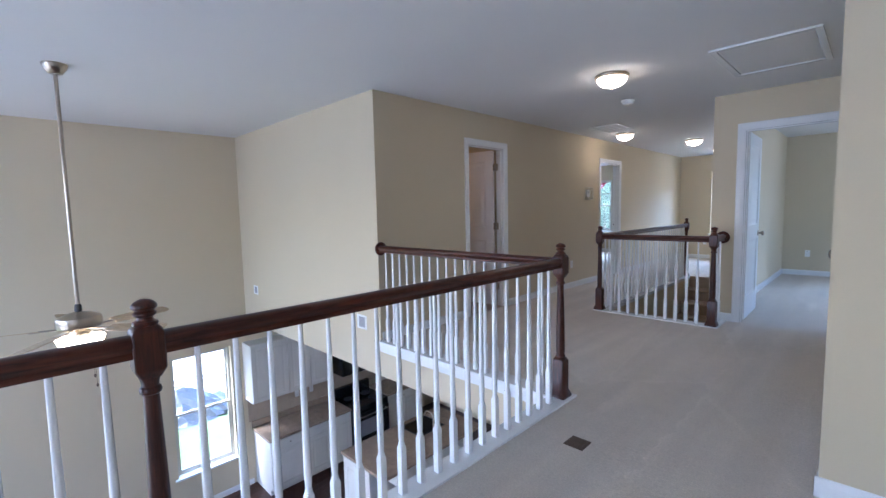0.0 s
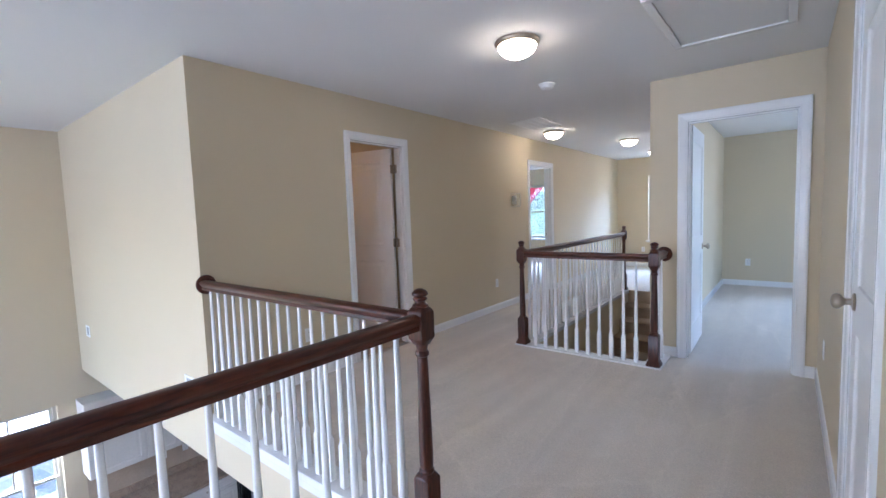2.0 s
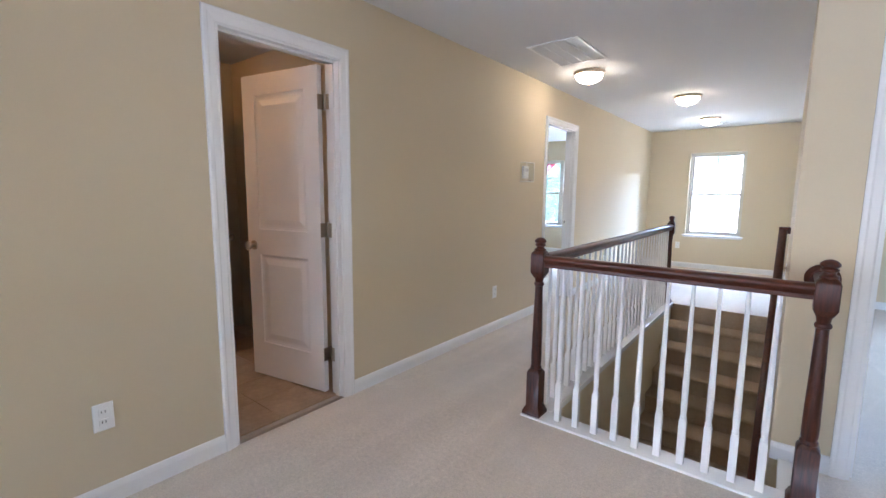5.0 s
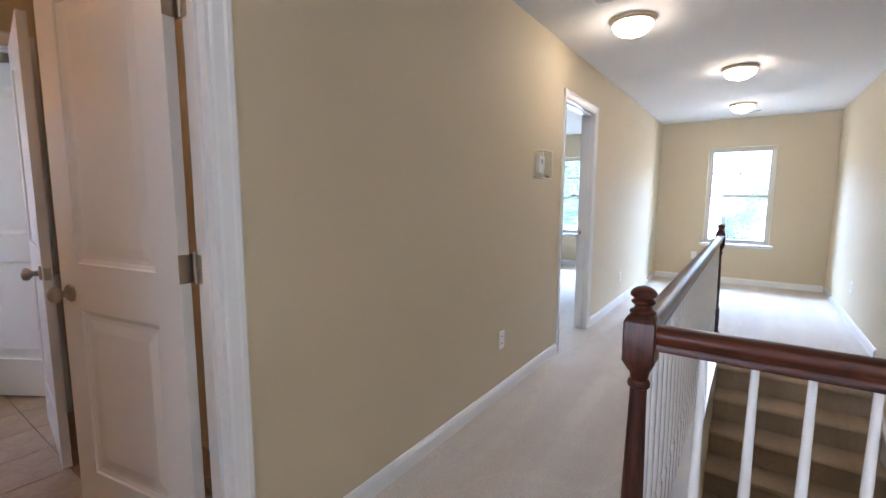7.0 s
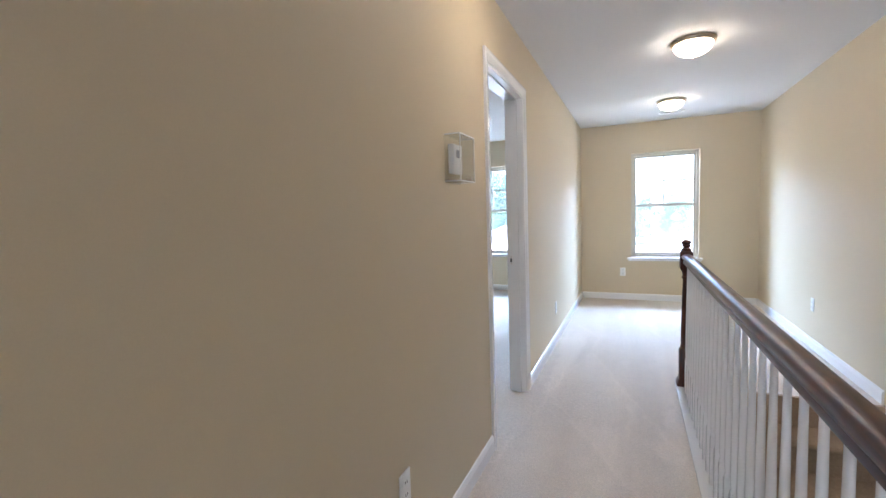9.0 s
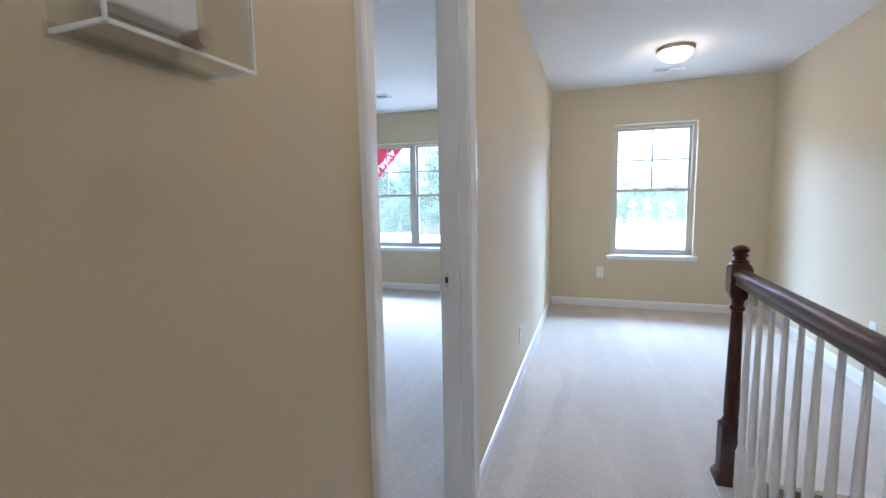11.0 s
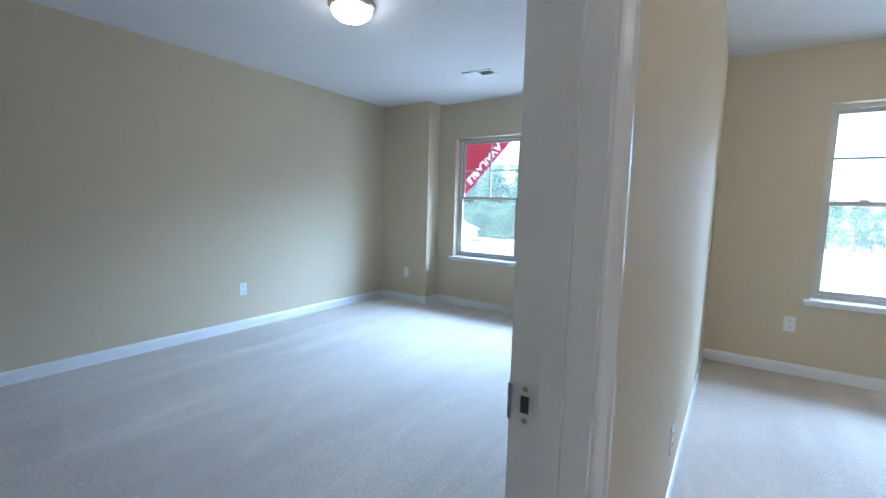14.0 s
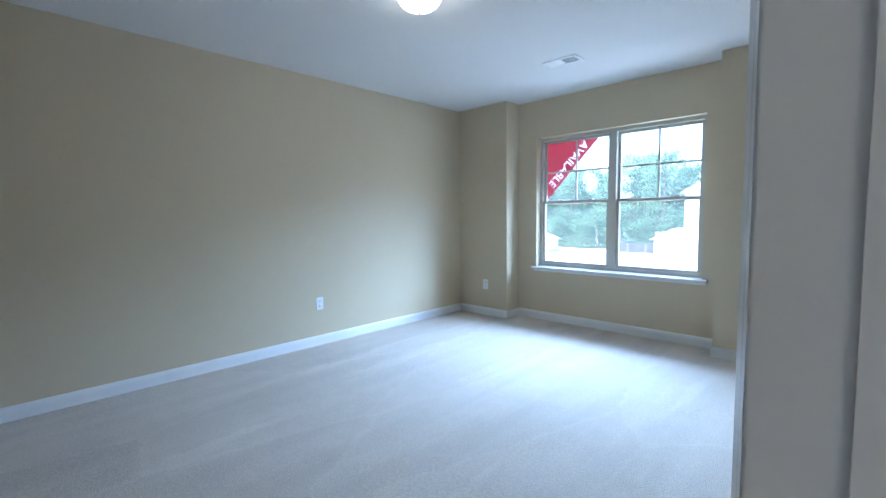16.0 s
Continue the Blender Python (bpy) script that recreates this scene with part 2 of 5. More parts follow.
M_WOODY = wood_material("cherry_stain_lengthwise_y", (0.018, 0.0042, 0.0018, 1), (0.088, 0.020, 0.007, 1), 0.34, (5, 0.5, 5))
M_WOODZ = wood_material("cherry_stain_lengthwise_z", (0.015, 0.004, 0.002, 1), (0.080, 0.020, 0.008, 1), 0.36, (5, 5, 0.5))
M_NICKEL = material("satin_nickel", (0.42, 0.365, 0.29, 1), 0.28, metal=1.0, vary=0.04, big=20, fine=300, bump=0.03, dist=0.0003)
M_STRIKE = material("bright_nickel", (0.78, 0.76, 0.74, 1), 0.42, metal=0.8, vary=0.04, big=20, fine=300, bump=0.03, dist=0.0003)
M_BRASSY = material("warm_nickel", (0.60, 0.50, 0.38, 1), 0.36, metal=1.0, vary=0.04, big=20, fine=300, bump=0.03, dist=0.0003)
M_PLASTIC = material("white_plastic", (0.80, 0.80, 0.78, 1), 0.4, vary=0.015, big=10, fine=200, bump=0.0)
M_FILTER = material("pale_duct_filter", (0.55, 0.54, 0.52, 1), 0.9, vary=0.06, big=12, fine=200, bump=0.1)
M_SLOT = material("dark_slot", (0.03, 0.03, 0.03, 1), 0.7, bump=0.0)
M_VINYL = material("window_vinyl", (0.56, 0.53, 0.45, 1), 0.45, vary=0.02, big=8, fine=150, bump=0.03, dist=0.0005)
# the panes carry a little painted haze, as glare from outdoors would give
M_PANE = glass_material("window_glass", haze=0.014)
M_ACRYLIC = glass_material("clear_acrylic", (0.95, 0.96, 0.96, 1), 0.03)
M_TILE = material("beige_floor_tile", (0.38, 0.28, 0.18, 1), 0.4, vary=0.10, big=5, fine=40, bump=0.1, dist=0.001, island=0.06)
M_GROUT = material("grey_grout", (0.46, 0.40, 0.33, 1), 0.9, bump=0.2)
M_FLOORWOOD = wood_material("dark_plank_floor", (0.016, 0.006, 0.004, 1), (0.06, 0.022, 0.014, 1), 0.3, (4, 0.6, 1))
M_CAB = material("antique_white_cabinet", (0.72, 0.69, 0.62, 1), 0.4, vary=0.03, big=4, fine=60, bump=0.04)
M_COUNTER = material("speckled_tan_counter", (0.36, 0.27, 0.19, 1), 0.25, vary=0.12, big=9, fine=170, bump=0.0, fine_vary=0.3)
M_SPLASH = material("tan_backsplash_paint", (0.45, 0.36, 0.26, 1), 0.5, vary=0.05, big=8, fine=60, bump=0.05)
M_BLACK = material("black_appliance", (0.012, 0.012, 0.013, 1), 0.18, vary=0.1, bump=0.0)
M_BROWN = material("brown_metal", (0.10, 0.065, 0.045, 1), 0.45, metal=0.3, vary=0.1, big=20, bump=0.0)
M_MAPLE = wood_material("maple_blade", (0.36, 0.26, 0.15, 1), (0.56, 0.43, 0.27, 1), 0.4, (0.8, 5, 5), 0.2)
M_LAMP = glow_material("lit_frosted_glass", (1.0, 0.77, 0.49, 1), 3.2)
M_LAMPBED = glow_material("lit_frosted_glass_cool", (1.0, 0.84, 0.62, 1), 2.9)
M_LAMPDIM = glow_material("lit_frosted_glass_warm", (1.0, 0.50, 0.18, 1), 3.0)
M_RED = material("red_banner", (0.55, 0.09, 0.12, 1), 0.5, vary=0.03, big=6, fine=80, bump=0.0)
rt_ = M_RED.node_tree
rt_mix, rt_tr = rt_.nodes.new("ShaderNodeMixShader"), rt_.nodes.new("ShaderNodeBsdfTranslucent")
rt_tr.inputs[0].default_value = (0.48, 0.14, 0.17, 1)
rt_mix.inputs[0].default_value = 0.42
rt_.links.new(rt_.nodes["Principled BSDF"].outputs[0], rt_mix.inputs[1])
rt_.links.new(rt_tr.outputs[0], rt_mix.inputs[2])
rt_.links.new(rt_mix.outputs[0], rt_.nodes["Material Output"].inputs[0])
M_WHITEVINYL = material("white_lettering", (0.85, 0.85, 0.85, 1), 0.5, bump=0.0)
wt_ = M_WHITEVINYL.node_tree
wt_mix, wt_tr = wt_.nodes.new("ShaderNodeMixShader"), wt_.nodes.new("ShaderNodeBsdfTranslucent")
wt_tr.inputs[0].default_value = (0.86, 0.78, 0.80, 1)
wt_mix.inputs[0].default_value = 0.6
wt_.links.new(wt_.nodes["Principled BSDF"].outputs[0], wt_mix.inputs[1])
wt_.links.new(wt_tr.outputs[0], wt_mix.inputs[2])
wt_.links.new(wt_mix.outputs[0], wt_.nodes["Material Output"].inputs[0])
M_GROUND = material("pale_bare_ground", (0.46, 0.43, 0.37, 1), 0.95, vary=0.14, big=0.12, fine=3, bump=0.3, dist=0.05, fine_vary=0.12)
M_GRASS = material("lawn", (0.12, 0.20, 0.06, 1), 0.95, vary=0.2, big=1.2, fine=30, bump=0.5, dist=0.03, fine_vary=0.25)
M_ROAD = material("light_concrete", (0.50, 0.49, 0.46, 1), 0.9, vary=0.08, big=0.5, fine=15, bump=0.2, dist=0.01)
M_SIDING = material("white_siding", (0.74, 0.74, 0.72, 1), 0.6, vary=0.03, big=1, fine=20, bump=0.0)
M_ROOF = material("grey_shingles", (0.20, 0.19, 0.19, 1), 0.9, vary=0.12, big=1, fine=12, bump=0.3, dist=0.02)
M_BARK = material("bark", (0.20, 0.16, 0.12, 1), 0.95, vary=0.2, big=4, fine=20, bump=0.5, dist=0.02)
M_LEAF = material("leaves", (0.12, 0.175, 0.10, 1), 0.7, vary=0.2, big=0.6, fine=6, bump=0.0, fine_vary=0.15)
lt_ = M_LEAF.node_tree
lt_mix, lt_tr = lt_.nodes.new("ShaderNodeMixShader"), lt_.nodes.new("ShaderNodeBsdfTranslucent")
lt_tr.inputs[0].default_value = (0.30, 0.42, 0.24, 1)
lt_mix.inputs[0].default_value = 0.55
lt_.links.new(lt_.nodes["Principled BSDF"].outputs[0], lt_mix.inputs[1])
lt_.links.new(lt_tr.outputs[0], lt_mix.inputs[2])
lt_.links.new(lt_mix.outputs[0], lt_.nodes["Material Output"].inputs[0])
M_SHEET = material("dark_plastic_sheet", (0.04, 0.045, 0.06, 1), 0.3, vary=0.2, big=3, fine=20, bump=0.3, dist=0.03)
M_FENCE = material("dark_silt_fence", (0.035, 0.035, 0.04, 1), 0.8, vary=0.15, big=1, bump=0.0)
# grey of displays and panes, and of the shade drawn in the media boxes
M_GREYPANEL = material("grey_panel_and_recess_shade", (0.30, 0.30, 0.32, 1), 0.4, bump=0.0)


# ---- mesh building ----
class Mesher:
    """Collects faces of one mesh."""

    def __init__(self):
        self.v, self.f, self.s = [], [], []

    def add(self, verts, faces, smooth=False):
        o = len(self.v)
        self.v += [tuple(p) for p in verts]
        self.f += [tuple(i + o for i in q) for q in faces]
        self.s += [smooth] * len(faces)
        return self

    def box(self, x0, x1, y0, y1, z0, z1, c=0.0):
        if x0 > x1: x0, x1 = x1, x0
        if y0 > y1: y0, y1 = y1, y0
        if z0 > z1: z0, z1 = z1, z0
        if c <= 0:
            v = [(x, y, z) for z in (z0, z1) for y in (y0, y1) for x in (x0, x1)]
            return self.add(v, [(0, 2, 3, 1), (4, 5, 7, 6), (0, 1, 5, 4), (2, 6, 7, 3), (0, 4, 6, 2), (1, 3, 7, 5)])
        b = bmesh.new()
        bmesh.ops.create_cube(b, size=1)
        for p in b.verts:
            p.co = ((x0 + x1) / 2 + p.co.x * (x1 - x0), (y0 + y1) / 2 + p.co.y * (y1 - y0), (z0 + z1) / 2 + p.co.z * (z1 - z0))
        bmesh.ops.bevel(b, geom=b.edges[:], offset=c, segments=2, affect='EDGES', profile=0.5)
        b.verts.index_update()
        self.add([p.co[:] for p in b.verts], [tuple(p.index for p in q.verts) for q in b.faces])
        b.free()
        return self

    def lathe(self, prof, at=(0, 0, 0), seg=20, axis='Z', close=True):
        """prof: (radius, height) from bottom to top, turned round the axis."""
        vs, fs = [], []
        for r, h in prof:
            for k in range(seg):
                a = 2 * math.pi * k / seg
                c, s = r * math.cos(a), r * math.sin(a)
                p = {'Z': (c, s, h), 'X': (h, c, s), 'Y': (s, h, c)}[axis]
                vs.append((p[0] + at[0], p[1] + at[1], p[2] + at[2]))
        for i in range(len(prof) - 1):
            for k in range(seg):
                k2 = (k + 1) % seg
                fs.append((i * seg + k, i * seg + k2, (i + 1) * seg + k2, (i + 1) * seg + k))
        self.add(vs, fs, True)
        if close:
            self.add(vs[:seg], [tuple(reversed(range(seg)))])
            self.add(vs[-seg:], [tuple(range(seg))])
        return self

    def prism(self, prof, a, b, up=(0, 0, 1), smooth=False):
        """prof: (side, up) outline swept from a to b."""
        a, b, up = Vector(a), Vector(b), Vector(up)
        d = (b - a).normalized()
        side = d.cross(up).normalized()
        u = side.cross(d).normalized()
        n = len(prof)
        vs = [p + side * s + u * h for p in (a, b) for s, h in prof]
        self.add(vs, [(i, (i + 1) % n, n + (i + 1) % n, n + i) for i in range(n)], smooth)
        self.add(vs[:n], [tuple(reversed(range(n)))])
        self.add(vs[n:], [tuple(range(n))])
        return self

    def square_loft(self, prof, at=(0, 0, 0)):
        """prof: (half width, height, corner cut) square sections stacked upwards."""
        vs, fs = [], []
        for w, h, c in prof:
            c = max(c, 0.0005)
            for p in ((w, w - c), (w - c, w), (c - w, w), (-w, w - c), (-w, c - w), (c - w, -w), (w - c, -w), (w, c - w)):
                vs.append((p[0] + at[0], p[1] + at[1], h + at[2]))
        for i in range(len(prof) - 1):
            for k in range(8):
                fs.append((i * 8 + k, i * 8 + (k + 1) % 8, (i + 1) * 8 + (k + 1) % 8, (i + 1) * 8 + k))
        fs.append(tuple(reversed(range(8))))
        fs.append(tuple(range(len(vs) - 8, len(vs))))
        return self.add(vs, fs)

    def paneled(self, w, h, th, panels, inset=0.03, deep=0.008, raised=0.005):
        """A leaf from (0, 0) to (w, h) in x and z, th thick about y = 0, with moulded panels on both faces."""
        xs = sorted({0, w, *[p[0] for p in panels], *[p[1] for p in panels]})
        zs = sorted({0, h, *[p[2] for p in panels], *[p[3] for p in panels]})
        for sgn in (-1, 1):
            y = sgn * th / 2
            for i in range(len(xs) - 1):
                for j in range(len(zs) - 1):
                    cx, cz = (xs[i] + xs[i + 1]) / 2, (zs[j] + zs[j + 1]) / 2
                    if any(p[0] < cx < p[1] and p[2] < cz < p[3] for p in panels):
                        continue
                    q = [(xs[i], y, zs[j]), (xs[i + 1], y, zs[j]), (xs[i + 1], y, zs[j + 1]), (xs[i], y, zs[j + 1])]
                    self.add(q, [(0, 1, 2, 3) if sgn < 0 else (3, 2, 1, 0)])
            for x0, x1, z0, z1 in panels:
                rings = ((0, 0), (0.004, deep * 0.6), (inset * 0.4, deep), (inset * 0.7, deep), (inset * 1.5, deep - raised))
                vs = []
                for g, dp in rings:
                    yy = y - sgn * dp
                    vs += [(x0 + g, yy, z0 + g), (x1 - g, yy, z0 + g), (x1 - g, yy, z1 - g), (x0 + g, yy, z1 - g)]
                fs = []
                for r in range(len(rings) - 1):
                    for k in range(4):
                        q = (r * 4 + k, r * 4 + (k + 1) % 4, r * 4 + 4 + (k + 1) % 4, r * 4 + 4 + k)
                        fs.append(q if sgn < 0 else q[::-1])
                q = tuple(range(len(vs) - 4, len(vs)))
                fs.append(q if sgn < 0 else q[::-1])
                self.add(vs, fs)
        t = th / 2
        v = [(0, -t, 0), (w, -t, 0), (w, t, 0), (0, t, 0), (0, -t, h), (w, -t, h), (w, t, h), (0, t, h)]
        return self.add(v, [(3, 2, 1, 0), (4, 5, 6, 7), (3, 0, 4, 7), (1, 2, 6, 5)])

    def moved(self, m):
        self.v = [tuple(m @ Vector(p)) for p in self.v]
        return self

    def mesh(self, name, mat):
        me = bpy.data.meshes.new(name)
        me.from_pydata(self.v, [], self.f)
        me.polygons.foreach_set("use_smooth", self.s)
        if any(self.s):
            me.set_sharp_from_angle(angle=radians(40))
        me.materials.append(mat)
        me.update()
        return me


def part(name, bm, mat, parent=None, label="", at=None):
    ob = new(name, bm.mesh(name, mat) if isinstance(bm, Mesher) else bm)
    if parent is not None:
        ob.parent = parent
    if at is not None:
        ob.matrix_basis = at
    if label:
        ob["label"] = label
    return ob


def thing(name, label, category, at=None, group="", kind=""):
    ob = new(name)
    if at is not None:
        ob.matrix_basis = at
    return tagged(ob, label, category, group, kind)


def setting(name, bm, mat, label, category):
    return tagged(part(name, bm, mat), label, category, kind="structure")


def wall(name, axis, c0, c1, u0, u1, z0, z1, holes=(), label="beige painted drywall wall", mat=None):
    """A wall with thickness c0..c1 along axis ('x': it runs in x) with holes (u0, u1, z0, z1) through it."""
    b = Mesher()
    us = sorted({u0, u1, *[h[0] for h in holes], *[h[1] for h in holes]})
    zs = sorted({z0, z1, *[h[2] for h in holes], *[h[3] for h in holes]})

    def solid(i, j):
        if i < 0 or j < 0 or i >= len(us) - 1 or j >= len(zs) - 1:
            return False
        cu, cz = (us[i] + us[i + 1]) / 2, (zs[j] + zs[j + 1]) / 2
        return not any(h[0] < cu < h[1] and h[2] < cz < h[3] for h in holes)

    def put(q):
        b.add([(p[0], p[1], p[2]) if axis == 'x' else (p[1], p[0], p[2]) for p in q], [(0, 1, 2, 3)])

    for i in range(len(us) - 1):
        for j in range(len(zs) - 1):
            if not solid(i, j):
                continue
            a, e, lo, hi = us[i], us[i + 1], zs[j], zs[j + 1]
            put([(a, c0, lo), (e, c0, lo), (e, c0, hi), (a, c0, hi)])
            put([(a, c1, hi), (e, c1, hi), (e, c1, lo), (a, c1, lo)])
            if not solid(i - 1, j): put([(a, c0, lo), (a, c0, hi), (a, c1, hi), (a, c1, lo)])
            if not solid(i + 1, j): put([(e, c1, lo), (e, c1, hi), (e, c0, hi), (e, c0, lo)])
            if not solid(i, j - 1): put([(a, c1, lo), (e, c1, lo), (e, c0, lo), (a, c0, lo)])
            if not solid(i, j + 1): put([(a, c0, hi), (e, c0, hi), (e, c1, hi), (a, c1, hi)])
    return setting(name, b, mat or M_WALL, label, "wall")


# ---- the large structure ----
H = 2.44            # ceiling of the upper storey
ZL = -3.02          # floor of the lower storey
ZK = -0.36          # kitchen ceiling
XL, XLB = -2.757, -2.872   # hall face and back face of the long wall
XR = 0.56          # face of the short wall beside the linen door
YV = 2.59           # face of the wall over the kitchen
XW = -6.23         # west wall of the two-storey room
XS, XSB = -0.615, -0.50   # stair wall: hall face, bedroom face
YE = 11.823         # end wall of the hall
YD = 5.571          # wall with the east bedroom door
OH = 2.06           # door openings
D1 = (3.94, 4.64)
D3 = (7.43, 8.20)
D2 = (-0.33, 0.427)
D4 = (2.88, 3.52)
WIN = (0.60, 2.03)  # window openings, sill and head

# walls
wall("wall_hall_west", 'y', XLB, XL, YV, YE, 0, H, [(D1[0], D1[1], 0, OH), (D3[0], D3[1], 0, OH)])
wall("wall_over_kitchen", 'x', YV, YV + 0.115, XW, XLB, ZK, H)
part_of_edge = Mesher().box(XLB, -0.83, YV, YV + 0.10, ZK, -0.036)
setting("wall_gallery_edge_north", part_of_edge, M_WALL, "beige drywall edge of the gallery floor", "wall")
setting("wall_gallery_edge_east", Mesher().box(-0.83, -0.73, -4.0, YV + 0.10, ZK, -0.036), M_WALL, "beige drywall edge of the gallery floor", "wall")
wall("wall_west_kitchen", 'y', XW - 0.16, XW, 6.285, 9.0, ZL, -0.36)
wall("wall_west", 'y', XW - 0.16, XW, -4.0, 6.285, ZL, H,
     [(1.52, 2.33, -2.46, -0.71), (-3.2, -1.4, -2.46, -0.71), (-3.2, -1.4, 0.3, 1.95), (2.95, 3.65, 0.95, 1.95)])
wall("wall_south", 'x', -4.16, -4.0, XW - 0.16, 4.16, ZL, H, [(-5.2, -1.8, -2.6, -0.4), (-5.2, -1.8, 0.3, 1.9), (0.4, 3.0, 0.6, 2.05)])
wall("wall_loft_east", 'y', 4.0, 4.16, -4.0, YV, ZL, H)
wall("wall_loft_north", 'x', 2.455, 2.59, XR, 4.0, 0, H)
wall("wall_linen", 'y', XR, XR + 0.115, 2.591, YD, 0, H, [(D4[0], D4[1], 0, OH)])
wall("wall_east_bedroom_door", 'x', YD, YD + 0.115, XS, 3.4, 0, H, [(D2[0], D2[1], 0, OH)])
wall("wall_stair_east", 'y', XS, XSB, YD + 0.115, YE, ZL, H)
wall("wall_stair_east_lower", 'y', XS, XSB, 5.16, YD + 0.115, ZL, -0.34)
wall("wall_hall_north", 'x', YE, YE + 0.16, XLB, XSB, 0, H, [(-2.098, -1.27, WIN[0], WIN[1])])
wall("wall_stair_west", 'y', -1.76, -1.66, 5.26, 8.70, ZL, -0.036)
wall("wall_stair_south", 'x', 5.16, 5.26, -1.76, XS, ZL, -0.036)
# bedroom over the front
BX, BY, BB = -6.43, 11.92, 12.16
wall("wall_bedroom_west", 'y', BX - 0.16, BX, 6.4, BB + 0.16, 0, H)
wall("wall_bedroom_south", 'x', 6.285, 6.4, BX - 0.16, XLB, 0, H)
wall("wall_bedroom_pier_west", 'x', BY, BB, BX, -5.725, 0, H)
wall("wall_bedroom_pier_east", 'x', BY, BB, -3.675, XLB, 0, H)
wall("wall_bedroom_bay", 'x', BB, BB + 0.16, BX, XLB, 0, H, [(-5.487, -3.82, WIN[0], WIN[1])])
wall("wall_bedroom_east", 'y', XLB, XL, YE + 0.16, BB + 0.16, 0, H)
# east bedroom
RY = 9.97
wall("wall_east_bedroom_north", 'x', RY, RY + 0.16, XSB, 3.4, 0, H, [(0.62, 1.44, WIN[0], WIN[1])])
wall("wall_east_bedroom_east", 'y', 3.4, 3.56, YD, RY + 0.16, 0, H, [(6.5, 8.3, 0.65, 2.05)])
wall("wall_linen_back", 'y', 1.2, 1.3, 2.591, YD, 0, H)
# bath behind the first door
wall("wall_bath_inner", 'y', -4.865, -4.75, YV + 0.115, 6.285, 0, H, [(3.93, 4.67, 0, OH)])
wall("wall_bath_north", 'x', 5.0, 5.1, -4.75, XLB, 0, H)
# lower storey round the kitchen
wall("wall_kitchen_north", 'x', 6.6, 6.7, XW, -1.76, ZL, ZK)
wall("wall_lower_east", 'y', 4.0, 4.16, YV, 12.0, ZL, -0.34)
wall("wall_lower_hall", 'x', 11.9, 12.0, -1.76, 4.0, ZL, -0.34)

# floors and ceilings
fl = Mesher()
fl.box(-0.72, 4.0, -4.0, YV, -0.34, 0)
setting("floor_loft", fl, M_CARPET, "light beige cut-pile carpet of the loft", "carpet")
for k, box_ in enumerate(((XL, XR, YV + 0.11, 5.16), (-0.72, XR, YV, YV + 0.11), (XL, -1.76, 5.16, 8.70), (XL, XS, 8.70, YE), (-0.45, XR, 5.16, YD),
                          (D2[0], D2[1], YD, YD + 0.115), (XLB, XL, D3[0], D3[1])), 1):
    setting("floor_hall_%d" % k, Mesher().box(*box_, -0.34, 0), M_CARPET, "light beige cut-pile carpet with footmarks in the hall", "carpet")
setting("floor_bedroom", Mesher().box(BX, XLB, 6.4, BB, -0.34, 0), M_CARPET, "light beige cut-pile carpet with vacuum marks in the bedroom", "carpet")
setting("floor_east_bedroom", Mesher().box(XSB, 3.4, YD + 0.115, RY, -0.34, 0), M_CARPET, "light beige carpet of the east bedroom", "carpet")
setting("floor_linen", Mesher().box(XR, 1.2, 2.59, YD, -0.34, 0), M_CARPET, "light beige carpet of the linen closet", "carpet")
bath_floor = setting("floor_bath", Mesher().box(XW, XL - 0.05, YV + 0.115, 6.285, -0.34, -0.012), M_GROUT, "beige square tiles with grey joints", "tile floor")
setting("ceiling_upper", Mesher().box(XW - 0.45, 4.16, -4.16, 12.6, H, H + 0.25), M_CEIL, "flat white painted ceiling", "ceiling")
setting("ceiling_kitchen", Mesher().box(XW, -1.76, YV + 0.1, 6.6, ZK, ZK + 0.02), M_CEIL, "white ceiling over the kitchen", "ceiling")
setting("ceiling_under_loft", Mesher().box(-0.72, 4.0, -4.0, YV, ZK - 0.02, -0.342), M_CEIL, "white ceiling under the loft", "ceiling")
lower_floor = setting("floor_lower", Mesher().box(XW, 4.0, -4.0, 12.0, ZL - 0.15, ZL), M_FLOORWOOD, "dark reddish-brown wood plank floor of the lower storey", "wood floor")


def baseboard(name, p, q, off, z=0.0):
    """A moulded baseboard along p-q, on the side off of the wall's face."""
    prof = [(0, 0), (0.013, 0), (0.013, 0.062), (0.010, 0.074), (0.006, 0.084), (0, 0.088)]
    a, b = Vector((*p, z)), Vector((*q, z))
    side = (b - a).normalized().cross(Vector((0, 0, 1)))
    if side.dot(Vector((*off, 0))) < 0:
        a, b = b, a
    setting(name, Mesher().prism(prof, a, b), M_TRIM, "white painted moulded baseboard", "baseboard")


C = 0.062
baseboard("baseboard_hall_west_1", (XL, YV + 0.02), (XL, D1[0] - C), (1, 0))
baseboard("baseboard_hall_west_2", (XL, D1[1] + C), (XL, D3[0] - C), (1, 0))
baseboard("baseboard_hall_west_3", (XL, D3[1] + C), (XL, YE), (1, 0))
baseboard("baseboard_hall_north", (XL + 0.013, YE), (XS - 0.013, YE), (0, -1))
baseboard("baseboard_hall_east", (XS, 8.73), (XS, YE), (-1, 0))
baseboard("baseboard_door_wall_1", (XS + 0.0, YD), (D2[0] - C, YD), (0, -1))
baseboard("baseboard_door_wall_2", (D2[1] + C, YD), (XR - 0.013, YD), (0, -1))
baseboard("baseboard_linen_1", (XR, D4[1] + C), (XR, YD), (-1, 0))
baseboard("baseboard_linen_2", (XR, 2.455), (XR, D4[0] - C), (-1, 0))
